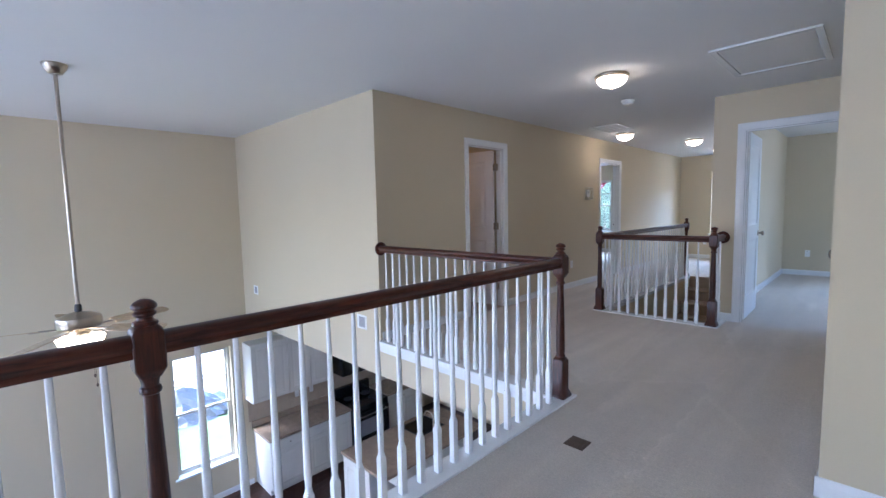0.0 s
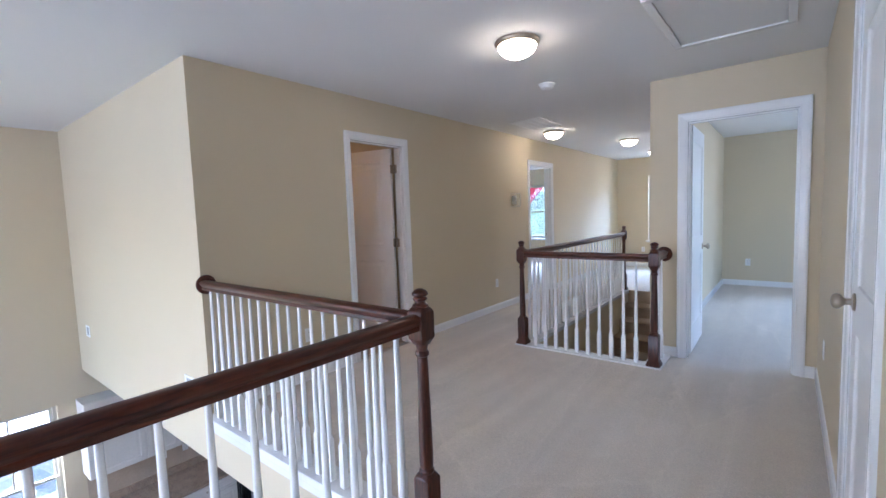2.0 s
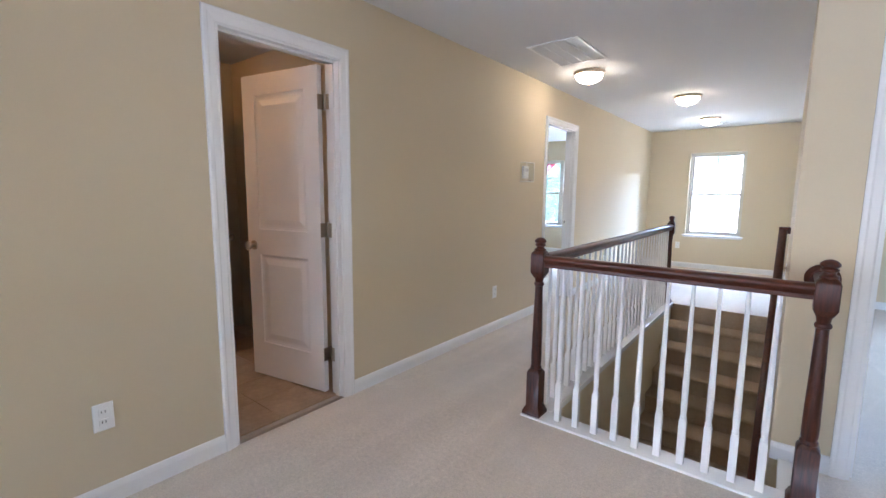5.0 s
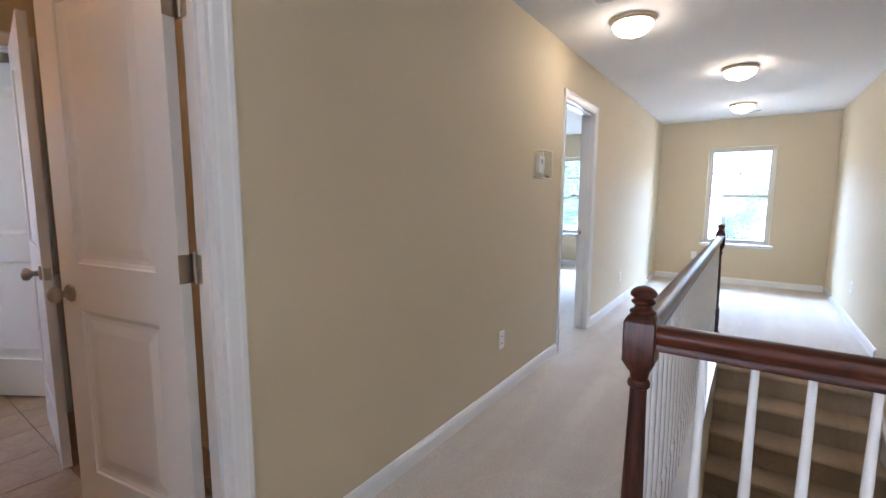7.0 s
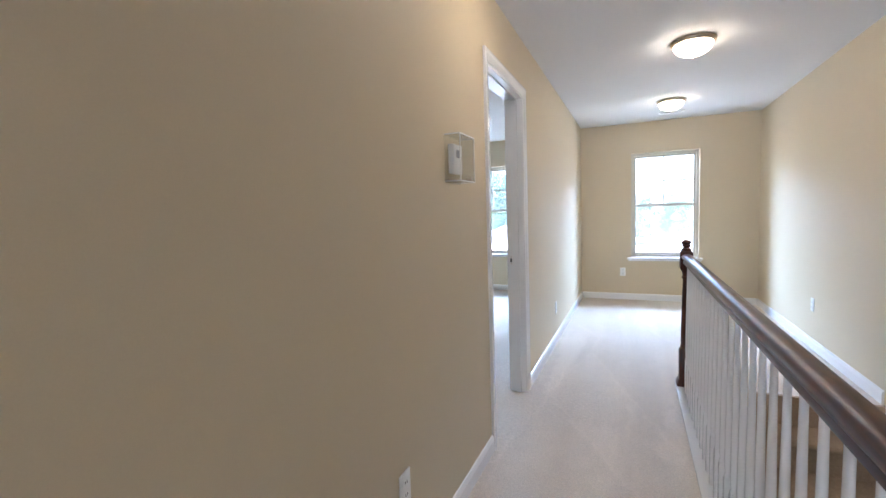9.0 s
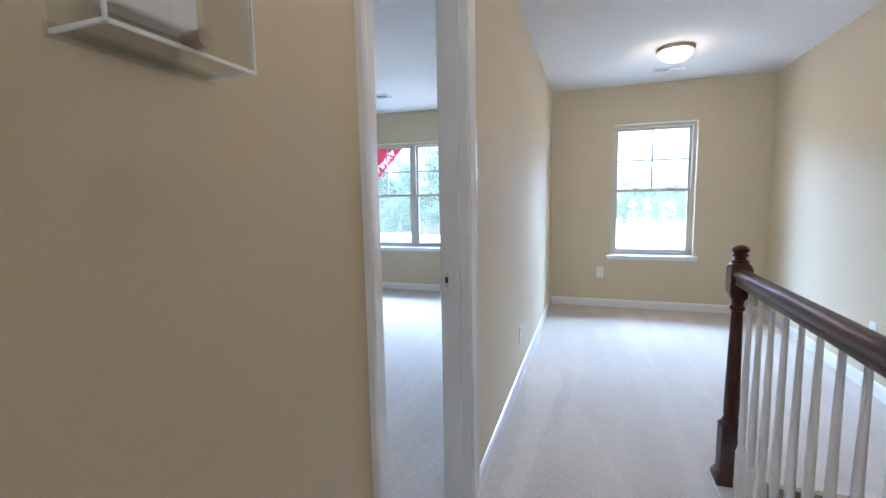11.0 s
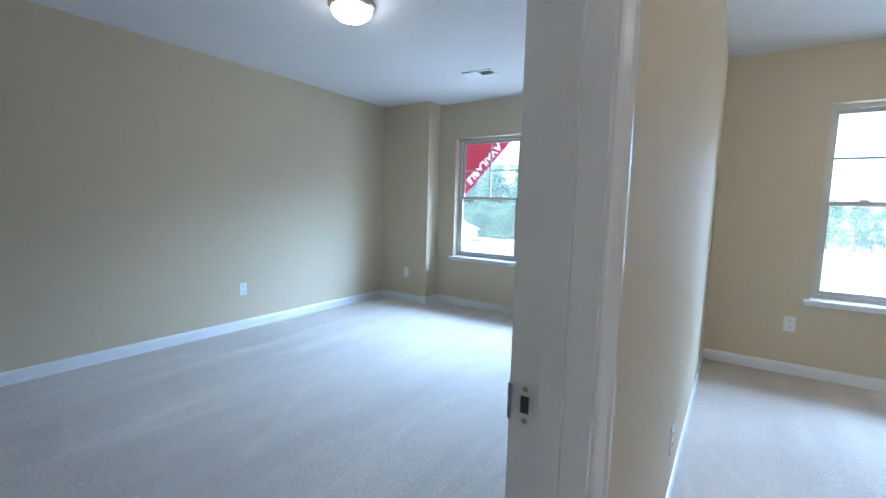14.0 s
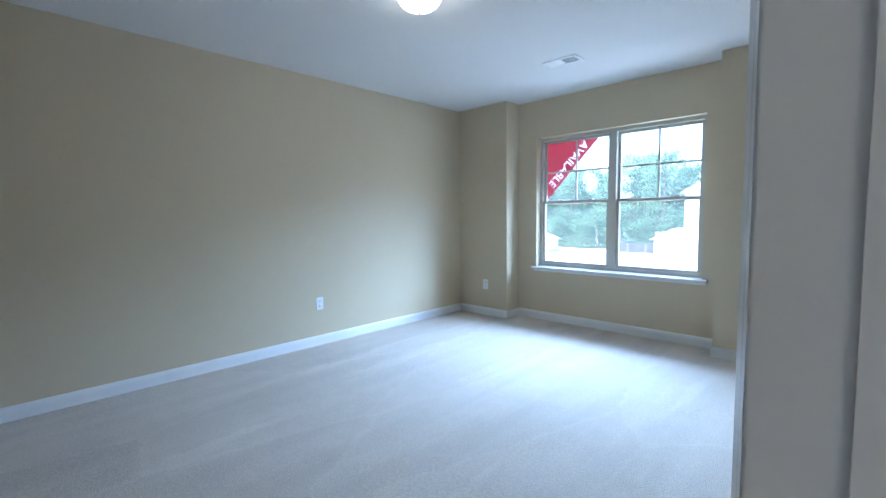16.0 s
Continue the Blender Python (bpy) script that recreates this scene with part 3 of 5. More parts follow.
baseboard("baseboard_loft", (XR - 0.013, 2.455), (4.0, 2.455), (0, -1))
baseboard("baseboard_bedroom_west", (BX, 6.4), (BX, BY), (1, 0))
baseboard("baseboard_pier_west", (BX + 0.013, BY), (-5.725 + 0.013, BY), (0, -1))
baseboard("baseboard_pier_west_side", (-5.725, BY - 0.013), (-5.725, BB), (1, 0))
baseboard("baseboard_bay", (-5.73, BB), (-3.685, BB), (0, -1))
baseboard("baseboard_pier_east_side", (-3.675, BY - 0.013), (-3.675, BB), (-1, 0))
baseboard("baseboard_pier_east", (-3.685, BY), (XLB, BY), (0, -1))
baseboard("baseboard_bedroom_east", (XLB, D3[1] + C), (XLB, BY), (-1, 0))
baseboard("baseboard_bedroom_south", (BX, 6.4), (XLB, 6.4), (0, 1))
baseboard("baseboard_east_bedroom_north", (XSB + 0.013, RY), (3.4, RY), (0, -1))
baseboard("baseboard_east_bedroom_west", (XSB, YD + 0.18), (XSB, RY), (1, 0))
baseboard("baseboard_bath_south", (-4.75, YV + 0.115), (XLB, YV + 0.115), (0, 1))
baseboard("baseboard_lower_west", (XW, -4.0), (XW, 2.56), (1, 0), ZL)


# ---- doors ----
def knob(parent, x, y, z, sgn):
    b = Mesher()
    b.lathe([(0.0325, 0), (0.0325, 0.004), (0.029, 0.008), (0.013, 0.010), (0.012, 0.026), (0.018, 0.033), (0.027, 0.041), (0.0295, 0.050), (0.026, 0.060), (0.016, 0.066), (0.004, 0.068)], axis='Y', seg=20)
    if sgn < 0:
        b.moved(Matrix.Scale(-1, 4, (0, 1, 0)))
    return part("knob", b, M_NICKEL, parent, "satin nickel round door knob", Matrix.Translation((x, y, z)))


def hinge(parent, x, y, z):
    b = Mesher()
    b.box(-0.032, 0.032, -0.0015, 0.0015, -0.044, 0.044)
    b.lathe([(0.006, -0.046), (0.006, 0.046)], (0, -0.005, 0), 10)
    b.lathe([(0.0045, 0.046), (0.007, 0.048), (0.007, 0.052), (0.003, 0.055)], (0, -0.005, 0), 10)
    return part("hinge", b, M_NICKEL, parent, "satin nickel butt hinge", Matrix.Translation((x, y, z)))


CASING = [(0, 0), (0.062, 0), (0.062, 0.014), (0.056, 0.018), (0.044, 0.018), (0.036, 0.014), (0.018, 0.011), (0.008, 0.0095), (0.004, 0.008), (0, 0.006)]


def casing_side(door, u0, u1, top, face, normal, axis):
    """White casing round an opening on one face of the wall."""
    def P(u, c, z):
        return (u, c, z) if axis == 'x' else (c, u, z)
    for name, (a, b, flip) in {"casing": (u0, 0, -1), "casing_right": (u1, 0, 1)}.items():
        vs = []
        for z in (0, 1):
            for s, h in CASING:
                zz = 0 if z == 0 else top + s
                vs.append(P(a + flip * s, face + normal * h, zz))
        n = len(CASING)
        m = Mesher().add(vs, [(i, (i + 1) % n, n + (i + 1) % n, n + i) for i in range(n)] + [tuple(range(n)), tuple(range(n, 2 * n))])
        part("casing", m, M_TRIM, door)
    vs = []
    for e in (0, 1):
        for s, h in CASING:
            uu = u0 - s if e == 0 else u1 + s
            vs.append(P(uu, face + normal * h, top + s))
    n = len(CASING)
    m = Mesher().add(vs, [(i, (i + 1) % n, n + (i + 1) % n, n + i) for i in range(n)])
    part("head_casing", m, M_TRIM, door)


def jamb(door, u0, u1, top, c0, c1, axis, stop=0.5):
    def B(m, a0, a1, b0, b1, z0, z1):
        return m.box(a0, a1, b0, b1, z0, z1) if axis == 'x' else m.box(b0, b1, a0, a1, z0, z1)
    e = 0.002
    cm = c0 + (c1 - c0) * stop
    for u, s in ((u0, 1), (u1, -1)):
        m = B(Mesher(), u - s * 0.006, u + s * 0.012, c0 - e, c1 + e, 0, top)
        part("jamb", m, M_TRIM, door)
        part("door_stop", B(Mesher(), u + s * 0.012, u + s * 0.023, cm - 0.017, cm + 0.017, 0, top - 0.012), M_TRIM, door)
    part("head_jamb", B(Mesher(), u0 + 0.012, u1 - 0.012, c0 - e, c1 + e, top - 0.012, top + 0.006), M_TRIM, door)
    part("head_stop", B(Mesher(), u0 + 0.023, u1 - 0.023, cm - 0.017, cm + 0.017, top - 0.023, top - 0.012), M_TRIM, door)


def leaf(door, width, at, knob_z=0.92, height=2.03, both=True):
    """A two-panel leaf, hinged at its x = 0 edge."""
    s = 0.115
    panels = [(s, width - s, 0.24, 0.86), (s, width - s, 1.03, height - 0.13)]
    lf = part("leaf", Mesher().paneled(width, height, 0.035, panels, 0.045, 0.011, 0.006), M_DOOR, door, "white moulded two-panel door leaf", at)
    knob(lf, width - 0.06, 0.0175, knob_z, 1)
    if both:
        knob(lf, width - 0.06, -0.0175, knob_z, -1)
    latch = Mesher().box(width - 0.0005, width + 0.0015, -0.0125, 0.0125, knob_z - 0.028, knob_z + 0.028)
    part("latch_plate", latch, M_NICKEL, lf)
    return lf


def strike(door, x, y, z):
    """A strike plate let into a jamb that faces -y: rounded corners, a lip bent round the edge at -x, a latch slot and two screws."""
    w, h, r = 0.026, 0.034, 0.010
    out = []
    for cx, cz, a0 in ((w - r, h - r, 0), (r - w, h - 0.004 - r, 90), (r - w, r - h + 0.004, 180), (w - r, r - h, 270)):
        for k in range(4):
            a = radians(a0 + 30 * k)
            out.append((cx + r * math.cos(a), cz + r * math.sin(a)))
    n = len(out)
    m = Mesher().add([(p, yy, q) for yy in (0.0, -0.0026) for p, q in out], [tuple(range(n)), tuple(reversed(range(n, 2 * n)))] + [(i, n + i, n + (i + 1) % n, (i + 1) % n) for i in range(n)])
    lip = [(0.0035 * math.cos(radians(v)), 0.0035 * math.sin(radians(v))) for v in range(0, 360, 45)]
    m.prism(lip, (-w + 0.001, -0.0006, 0.027 - h), (-w + 0.001, -0.0006, h - 0.027), (0, 1, 0))
    m.box(-w - 0.002, -w + 0.006, -0.0026, 0.004, 0.006 - h, h - 0.006, 0.001)
    s = part("strike_plate", m, M_STRIKE, door, "satin nickel strike plate", pose(x, y, z))
    part("strike_slot", Mesher().box(-0.007, 0.006, -0.0032, -0.0020, -0.013, 0.013, 0.0005), M_SLOT, s)
    for dz in (-0.024, 0.024):
        part("screw", Mesher().lathe([(0.0042, -0.0020), (0.0042, -0.0030), (0.002, -0.0034)], (0, 0, dz), 12, 'Y'), M_NICKEL, s)
    return s


door_1 = thing("door_1", "white two-panel bath door standing open into the room", "door", kind="structure")
jamb(door_1, D1[0], D1[1], OH, XLB, XL, 'y', 0.55)
casing_side(door_1, D1[0], D1[1], OH, XL, 1, 'y')
casing_side(door_1, D1[0], D1[1], OH, XLB, -1, 'y')
leaf(door_1, 0.67, pose(XLB - 0.024, D1[1] - 0.040, 0.012, 0, 0, 180 + 10.3))
for z in (0.26, 1.06, 1.83):
    h_ = hinge(door_1, XLB + 0.022, D1[1] - 0.0135, z)
    h_.matrix_basis = pose(XLB - 0.004, D1[1] - 0.0135, z, 0, 0, 0)
    part("hinge_leaf", Mesher().box(XLB - 0.0235, XLB - 0.0205, D1[1] - 0.058, D1[1] - 0.016, z - 0.044, z + 0.044), M_NICKEL, door_1, "satin nickel butt hinge")

door_2 = thing("door_2", "white two-panel bedroom door standing wide open", "door", kind="structure")
jamb(door_2, D2[0], D2[1], OH, YD, YD + 0.115, 'x', 0.45)
casing_side(door_2, D2[0], D2[1], OH, YD, -1, 'x')
casing_side(door_2, D2[0], D2[1], OH, YD + 0.115, 1, 'x')
leaf(door_2, 0.74, pose(D2[0] + 0.012, YD + 0.128, 0.012, 0, 0, 91))
for z in (0.26, 1.06, 1.83):
    h_ = hinge(door_2, 0, 0, z)
    h_.matrix_basis = pose(D2[0] + 0.0135, YD + 0.095, z, 0, 0, -90)
strike(door_2, D2[1] - 0.0125, YD + 0.09, 0.93).matrix_basis = pose(D2[1] - 0.0125, YD + 0.09, 0.93, 0, 0, -90)

door_3 = thing("door_3", "white cased bedroom doorway with a nickel strike plate", "door", kind="structure")
jamb(door_3, D3[0], D3[1], OH, XLB, XL, 'y', 0.55)
casing_side(door_3, D3[0], D3[1], OH, XL, 1, 'y')
casing_side(door_3, D3[0], D3[1], OH, XLB, -1, 'y')
strike(door_3, XLB + 0.024, D3[1] - 0.0125, 0.945)

door_4 = thing("door_4", "white two-panel linen closet door, closed", "door", kind="structure")
jamb(door_4, D4[0], D4[1], OH, XR, XR + 0.115, 'y', 0.55)
casing_side(door_4, D4[0], D4[1], OH, XR, -1, 'y')
leaf(door_4, D4[1] - D4[0] - 0.030, pose(XR + 0.0205, D4[0] + 0.015, 0.012, 0, 0, 90), 0.965, both=True)
for z in (0.26, 1.06, 1.83):
    h_ = hinge(door_4, 0, 0, z)
    h_.matrix_basis = pose(XR - 0.004, D4[0] + 0.013, z, 0, 0, 90)

# inner doors of the bath
BI = (3.93, 4.67)
door_5 = thing("door_5", "white two-panel inner bath door standing open", "door", kind="structure")
jamb(door_5, BI[0], BI[1], OH, -4.865, -4.75, 'y', 0.45)
casing_side(door_5, BI[0], BI[1], OH, -4.75, 1, 'y')
leaf(door_5, 0.70, pose(-4.735, BI[1] - 0.032, 0.012, 0, 0, -8.5))
door_6 = thing("door_6", "white two-panel door at the back of the bath", "door", kind="structure")
leaf(door_6, 0.69, pose(-4.895, 4.83, 0.012, 0, 0, 212))


# ---- windows ----
def window(name, axis, u0, u1, z0, z1, inner, outer, label, lites=2, sill=0.028, nose=0.045):
    """A double-hung vinyl window in an opening; the upper sash has a bar each way per lite. inner and outer: faces of the wall."""
    w = thing(name, label, "window", kind="structure")
    d = 1 if outer > inner else -1
    c0 = inner + d * 0.075
    c1 = inner + d * 0.145

    def B(m, a0, a1, b0, b1, lo, hi, c=0.0):
        return m.box(a0, a1, b0, b1, lo, hi, c) if axis == 'x' else m.box(b0, b1, a0, a1, lo, hi, c)
    f = 0.032
    frame_ = Mesher()
    B(frame_, u0, u0 + f, c0, c1, z0, z1); B(frame_, u1 - f, u1, c0, c1, z0, z1)
    B(frame_, u0 + f, u1 - f, c0, c1, z1 - f, z1); B(frame_, u0 + f, u1 - f, c0, c1, z0, z0 + f)
    part("window_frame", frame_, M_VINYL, w)
    span = (u1 - u0 - 2 * f - (lites - 1) * 0.07) / lites
    mid = (z0 + z1) / 2
    for k in range(lites):
        a = u0 + f + k * (span + 0.07)
        b = a + span
        if k:
            part("mullion", B(Mesher(), a - 0.07, a, c0 - d * 0.004, c1, z0 + f, z1 - f), M_VINYL, w)
        s = 0.030
        for nm, lo, hi, cc in (("upper_sash", mid - 0.018, z1 - f, c0 + d * 0.040), ("lower_sash", z0 + f, mid + 0.018, c0 + d * 0.010)):
            m = Mesher()
            B(m, a, a + s, cc, cc + d * 0.028, lo, hi, 0.003); B(m, b - s, b, cc, cc + d * 0.028, lo, hi, 0.003)
            B(m, a + s, b - s, cc, cc + d * 0.028, hi - s, hi, 0.003); B(m, a + s, b - s, cc, cc + d * 0.028, lo, lo + s, 0.003)
            sash = part(nm, m, M_VINYL, w)
            g = cc + d * 0.014
            pane = part("pane", B(Mesher(), a + s - 0.004, b - s + 0.004, g - 0.002, g + 0.002, lo + s - 0.004, hi - s + 0.004), M_PANE, sash)
            pane.visible_shadow = False
            if nm == "upper_sash":
                um, zm = (a + b) / 2, (lo + hi) / 2
                part("muntin", B(Mesher(), um - 0.009, um + 0.009, g - 0.006, g + 0.006, lo + s, hi - s), M_VINYL, sash)
                part("muntin", B(Mesher(), a + s, b - s, g - 0.005, g + 0.005, zm - 0.009, zm + 0.009), M_VINYL, sash)
            else:
                for q in (0.28, 0.72):
                    u = a + (b - a) * q
                    part("sash_lock", B(Mesher(), u - 0.028, u + 0.028, cc + d * 0.001, cc + d * 0.024, hi, hi + 0.014, 0.003), M_VINYL, sash)
    st = Mesher()
    B(st, u0 - 0.045, u1 + 0.045, inner - d * nose, inner - d * 0.0005, z0 - sill, z0 - 0.001, 0.006)
    B(st, u0 + 0.001, u1 - 0.001, inner - d * 0.0005, c0, z0 - 0.012, z0 + 0.002)
    part("window_sill", st, M_TRIM, w, "white painted window stool")
    ap = Mesher()
    B(ap, u0 - 0.03, u1 + 0.03, inner - d * 0.014, inner - d * 0.0005, z0 - sill - 0.022, z0 - sill, 0.003)
    part("apron", ap, M_TRIM, w)
    return w


window("window_1", 'x', -2.098, -1.27, WIN[0], WIN[1], YE, YE + 0.16, "white vinyl double-hung window at the end of the hall", 1)
window("window_2", 'x', -5.487, -3.82, WIN[0], WIN[1], BB, BB + 0.16, "white vinyl twin double-hung window in the bedroom bay", 2)
window("window_3", 'x', 0.62, 1.44, WIN[0], WIN[1], RY, RY + 0.16, "white vinyl double-hung window of the east bedroom", 1)
window("window_4", 'y', 1.52, 2.33, -2.46, -0.71, XW, XW - 0.16, "white vinyl double-hung window of the lower room", 1)


# ---- railings ----
def newel_mesh():
    b = Mesher()
    b.square_loft([(0.062, 0, 0.002), (0.062, 0.018, 0.002), (0.056, 0.026, 0.002), (0.052, 0.040, 0.002), (0.0445, 0.050, 0.002), (0.0445, 0.255, 0.002), (0.040, 0.268, 0.010), (0.031, 0.280, 0.012)])
    b.lathe([(0.031, 0.275), (0.036, 0.283), (0.036, 0.291), (0.030, 0.299), (0.033, 0.318), (0.0335, 0.36), (0.0315, 0.48), (0.0275, 0.64), (0.0245, 0.745), (0.024, 0.775), (0.031, 0.780), (0.033, 0.788), (0.030, 0.796), (0.025, 0.800), (0.027, 0.815), (0.033, 0.832), (0.0345, 0.84)], seg=24)
    b.square_loft([(0.030, 0.826, 0.010), (0.040, 0.845, 0.008), (0.0445, 0.856, 0.004), (0.0445, 0.960, 0.004), (0.040, 0.972, 0.008), (0.030, 0.984, 0.010)])
    return b


def finial_mesh():
    return Mesher().lathe([(0.030, 0), (0.036, 0.003), (0.0375, 0.008), (0.035, 0.013), (0.027, 0.016), (0.0235, 0.021), (0.0235, 0.026), (0.030, 0.030), (0.0335, 0.034), (0.0335, 0.038), (0.029, 0.041), (0.0265, 0.044), (0.031, 0.048), (0.0365, 0.052), (0.0375, 0.057), (0.035, 0.063), (0.028, 0.070), (0.017, 0.0755), (0.006, 0.078), (0.001, 0.0785)], seg=28)


def baluster_mesh():
    b = Mesher()
    b.square_loft([(0.0160, 0, 0.002), (0.0160, 0.215, 0.002), (0.0135, 0.228, 0.005)])
    b.lathe([(0.0125, 0.222), (0.0150, 0.230), (0.0150, 0.237), (0.0115, 0.243), (0.0135, 0.262), (0.0148, 0.30), (0.0140, 0.42), (0.0115, 0.60), (0.0092, 0.80), (0.0086, 0.89)], seg=10)
    return b


NEWEL, FINIAL, BALUSTER = newel_mesh().mesh("newel_post", M_WOODZ), finial_mesh().mesh("finial", M_WOOD), baluster_mesh().mesh("baluster", M_TRIM)
RAILPROF = [(-0.022, -0.055), (0.022, -0.055), (0.024, -0.046), (0.020, -0.036), (0.026, -0.026), (0.0325, -0.018), (0.0335, -0.008), (0.030, 0.000), (0.022, 0.006), (0.011, 0.0095), (0, 0.0105),
            (-0.011, 0.0095), (-0.022, 0.006), (-0.030, 0.000), (-0.0335, -0.008), (-0.0325, -0.018), (-0.026, -0.026), (-0.020, -0.036), (-0.024, -0.046)]
RZ = 0.945          # top of the rails


def newel(parent, x, y):
    n = part("newel_post", NEWEL, None, parent, "dark cherry turned newel post", pose(x, y, 0.012) @ Matrix.Diagonal((0.88, 0.88, 0.985, 1)))
    part("finial", FINIAL, None, n, at=pose(0, 0, 0.979))


def rail(parent, a, b, mat):
    m = Mesher().prism(RAILPROF, (*a, RZ), (*b, RZ))
    m.s = [True] * len(m.s)
    part("handrail", m, mat, parent, "dark cherry moulded handrail")


def balusters(parent, a, b, n, z=0.012):
    a, b = Vector((*a, z)), Vector((*b, z))
    for k in range(n):
        part("baluster", BALUSTER, None, parent, at=Matrix.Translation(a + (b - a) * ((k + 1) / (n + 1))))


def rosette(parent, x, y, z, axis, sgn):
    m = Mesher().lathe([(0.066, 0), (0.066, 0.010), (0.060, 0.017), (0.050, 0.020), (0.046, 0.024), (0.002, 0.025)], axis=axis, seg=28)
    if sgn < 0:
        m.moved(Matrix.Scale(-1, 4, (1, 0, 0) if axis == 'X' else (0, 1, 0)))
    part("rosette", m, M_WOOD, parent, "round cherry wall rosette", pose(x, y, z))


RX = -0.782
gallery = thing("gallery_railing", "dark cherry railing with white balusters round the open room", "railing")
newel(gallery, RX, 2.605); newel(gallery, RX, 0.293); newel(gallery, RX, -2.0)
rail(gallery, (RX, 2.57), (RX, 0.328), M_WOODY); rail(gallery, (RX, 0.258), (RX, -1.965), M_WOODY); rail(gallery, (RX, -2.035), (RX, -4.0), M_WOODY)
rail(gallery, (RX - 0.035, 2.605), (XL + 0.02, 2.605), M_WOODX)
rosette(gallery, XL, 2.62, 0.922, 'X', 1)
balusters(gallery, (RX, 2.57), (RX, 0.308), 19); balusters(gallery, (RX, 0.30), (RX, -2.025), 20); balusters(gallery, (RX, -2.035), (RX, -4.0), 17)
balusters(gallery, (RX - 0.04, 2.605), (XL, 2.605), 18)
shoe = Mesher()
shoe.box(-0.842, -0.705, -4.0, 2.70, -0.034, 0.012, 0.004)
shoe.box(XL, -0.843, 2.548, 2.70, -0.034, 0.012, 0.004)
part("shoe_plate", shoe, M_TRIM, gallery, "white painted curb under the balusters")
fascia = Mesher()
fascia.box(-0.848, -0.831, -4.0, 2.57, -0.10, -0.035, 0.003)
fascia.box(XL, -0.849, 2.573, 2.589, -0.10, -0.035, 0.003)
part("fascia_trim", fascia, M_TRIM, gallery)

SX, SX2, SY, SY2 = -1.722, -0.495, 5.205, 8.66
stair_rail = thing("stair_railing", "dark cherry railing with white balusters round the stairwell", "railing")
newel(stair_rail, SX, SY); newel(stair_rail, SX2, SY); newel(stair_rail, SX, SY2)
rail(stair_rail, (SX + 0.035, SY), (SX2 - 0.035, SY), M_WOODX)
rail(stair_rail, (SX, SY + 0.035), (SX, SY2 - 0.035), M_WOODY)
rail(stair_rail, (SX2, SY + 0.035), (SX2, YD - 0.018), M_WOODY)
rosette(stair_rail, SX2, YD, 0.922, 'Y', -1)
balusters(stair_rail, (SX + 0.04, SY), (SX2 - 0.04, SY), 10)
balusters(stair_rail, (SX, SY + 0.04), (SX, SY2 - 0.04), 30)
balusters(stair_rail, (SX2, SY + 0.04), (SX2, YD - 0.01), 2)
shoe = Mesher()
shoe.box(-1.782, -0.43, 5.14, 5.27, -0.034, 0.012, 0.004)
shoe.box(-1.782, -1.645, 5.271, 8.725, -0.034, 0.012, 0.004)
shoe.box(-0.58, -0.43, 5.271, YD - 0.013, -0.034, 0.012, 0.004)
part("shoe_plate", shoe, M_TRIM, stair_rail, "white painted curb under the balusters")

# staircase, carpeted, going down towards the south
stairs = thing("staircase", "beige carpeted straight stair going down between walls", "stairs", kind="structure")
RISE, RUN, TOPY = 3.02 / 16, 0.255, 8.69
for k in range(1, 15):
    y1 = TOPY - RUN * (k - 1)
    y0 = y1 - RUN
    z = -RISE * k
    m = Mesher()
    prof = [(0, z - 0.30), (RUN, z - 0.30), (RUN, z), (-0.012, z), (-0.026, z - 0.010), (-0.030, z - 0.022), (-0.026, z - 0.034), (-0.012, z - 0.040), (0, z - 0.044)]
    n = len(prof)
    vs = [(x, y0 + s, h) for x in (-1.658, XS - 0.002) for s, h in prof]
    m.add(vs, [(i, (i + 1) % n, n + (i + 1) % n, n + i) for i in range(n)] + [tuple(range(n)), tuple(range(n, 2 * n))])
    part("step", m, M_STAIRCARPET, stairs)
top_step = Mesher()
top_step.prism([(0, -0.3), (0.02, -0.3), (0.02, 0.0), (0.016, -0.004), (-0.018, -0.003), (-0.028, -0.012), (-0.030, -0.024), (-0.022, -0.036), (0, -0.040)], (-1.658, 8.69, 0.004), (XS - 0.002, 8.69, 0.004))
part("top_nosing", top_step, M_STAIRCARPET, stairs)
for x in (-1.656, XS - 0.003):
    sk = Mesher()
    w = 0.012 if x < -1 else -0.012
    a0, z_a = TOPY - 0.02, 0.02
    a1, z_b = 5.27, 0.02 - (TOPY - 0.02 - 5.27) * RISE / RUN
    vs = [(xx, yy, zz) for xx in (x, x + w) for yy, zz in ((a0, z_a), (a0, z_a - 0.34), (a1, z_b - 0.34), (a1, z_b))]
    sk.add(vs, [(0, 1, 2, 3), (7, 6, 5, 4), (0, 4, 5, 1), (1, 5, 6, 2), (2, 6, 7, 3), (3, 7, 4, 0)])
    if x > -1:
        part("skirt_board", sk, M_TRIM, stairs, "white painted stair skirt")
wall_rail = thing("wall_handrail", "dark cherry handrail on brackets along the stair wall", "handrail")
slope = RISE / RUN
pa, pb = Vector((XS - 0.06, 8.28, 0.985)), Vector((XS - 0.06, 5.6, 0.985 - 2.68 * slope))
m = Mesher().prism(RAILPROF, pa, pb)
m.box(XS - 0.093, XS - 0.001, 8.26, 8.32, 0.935, 1.0, 0.006)
part("rail", m, M_WOODY, wall_rail)
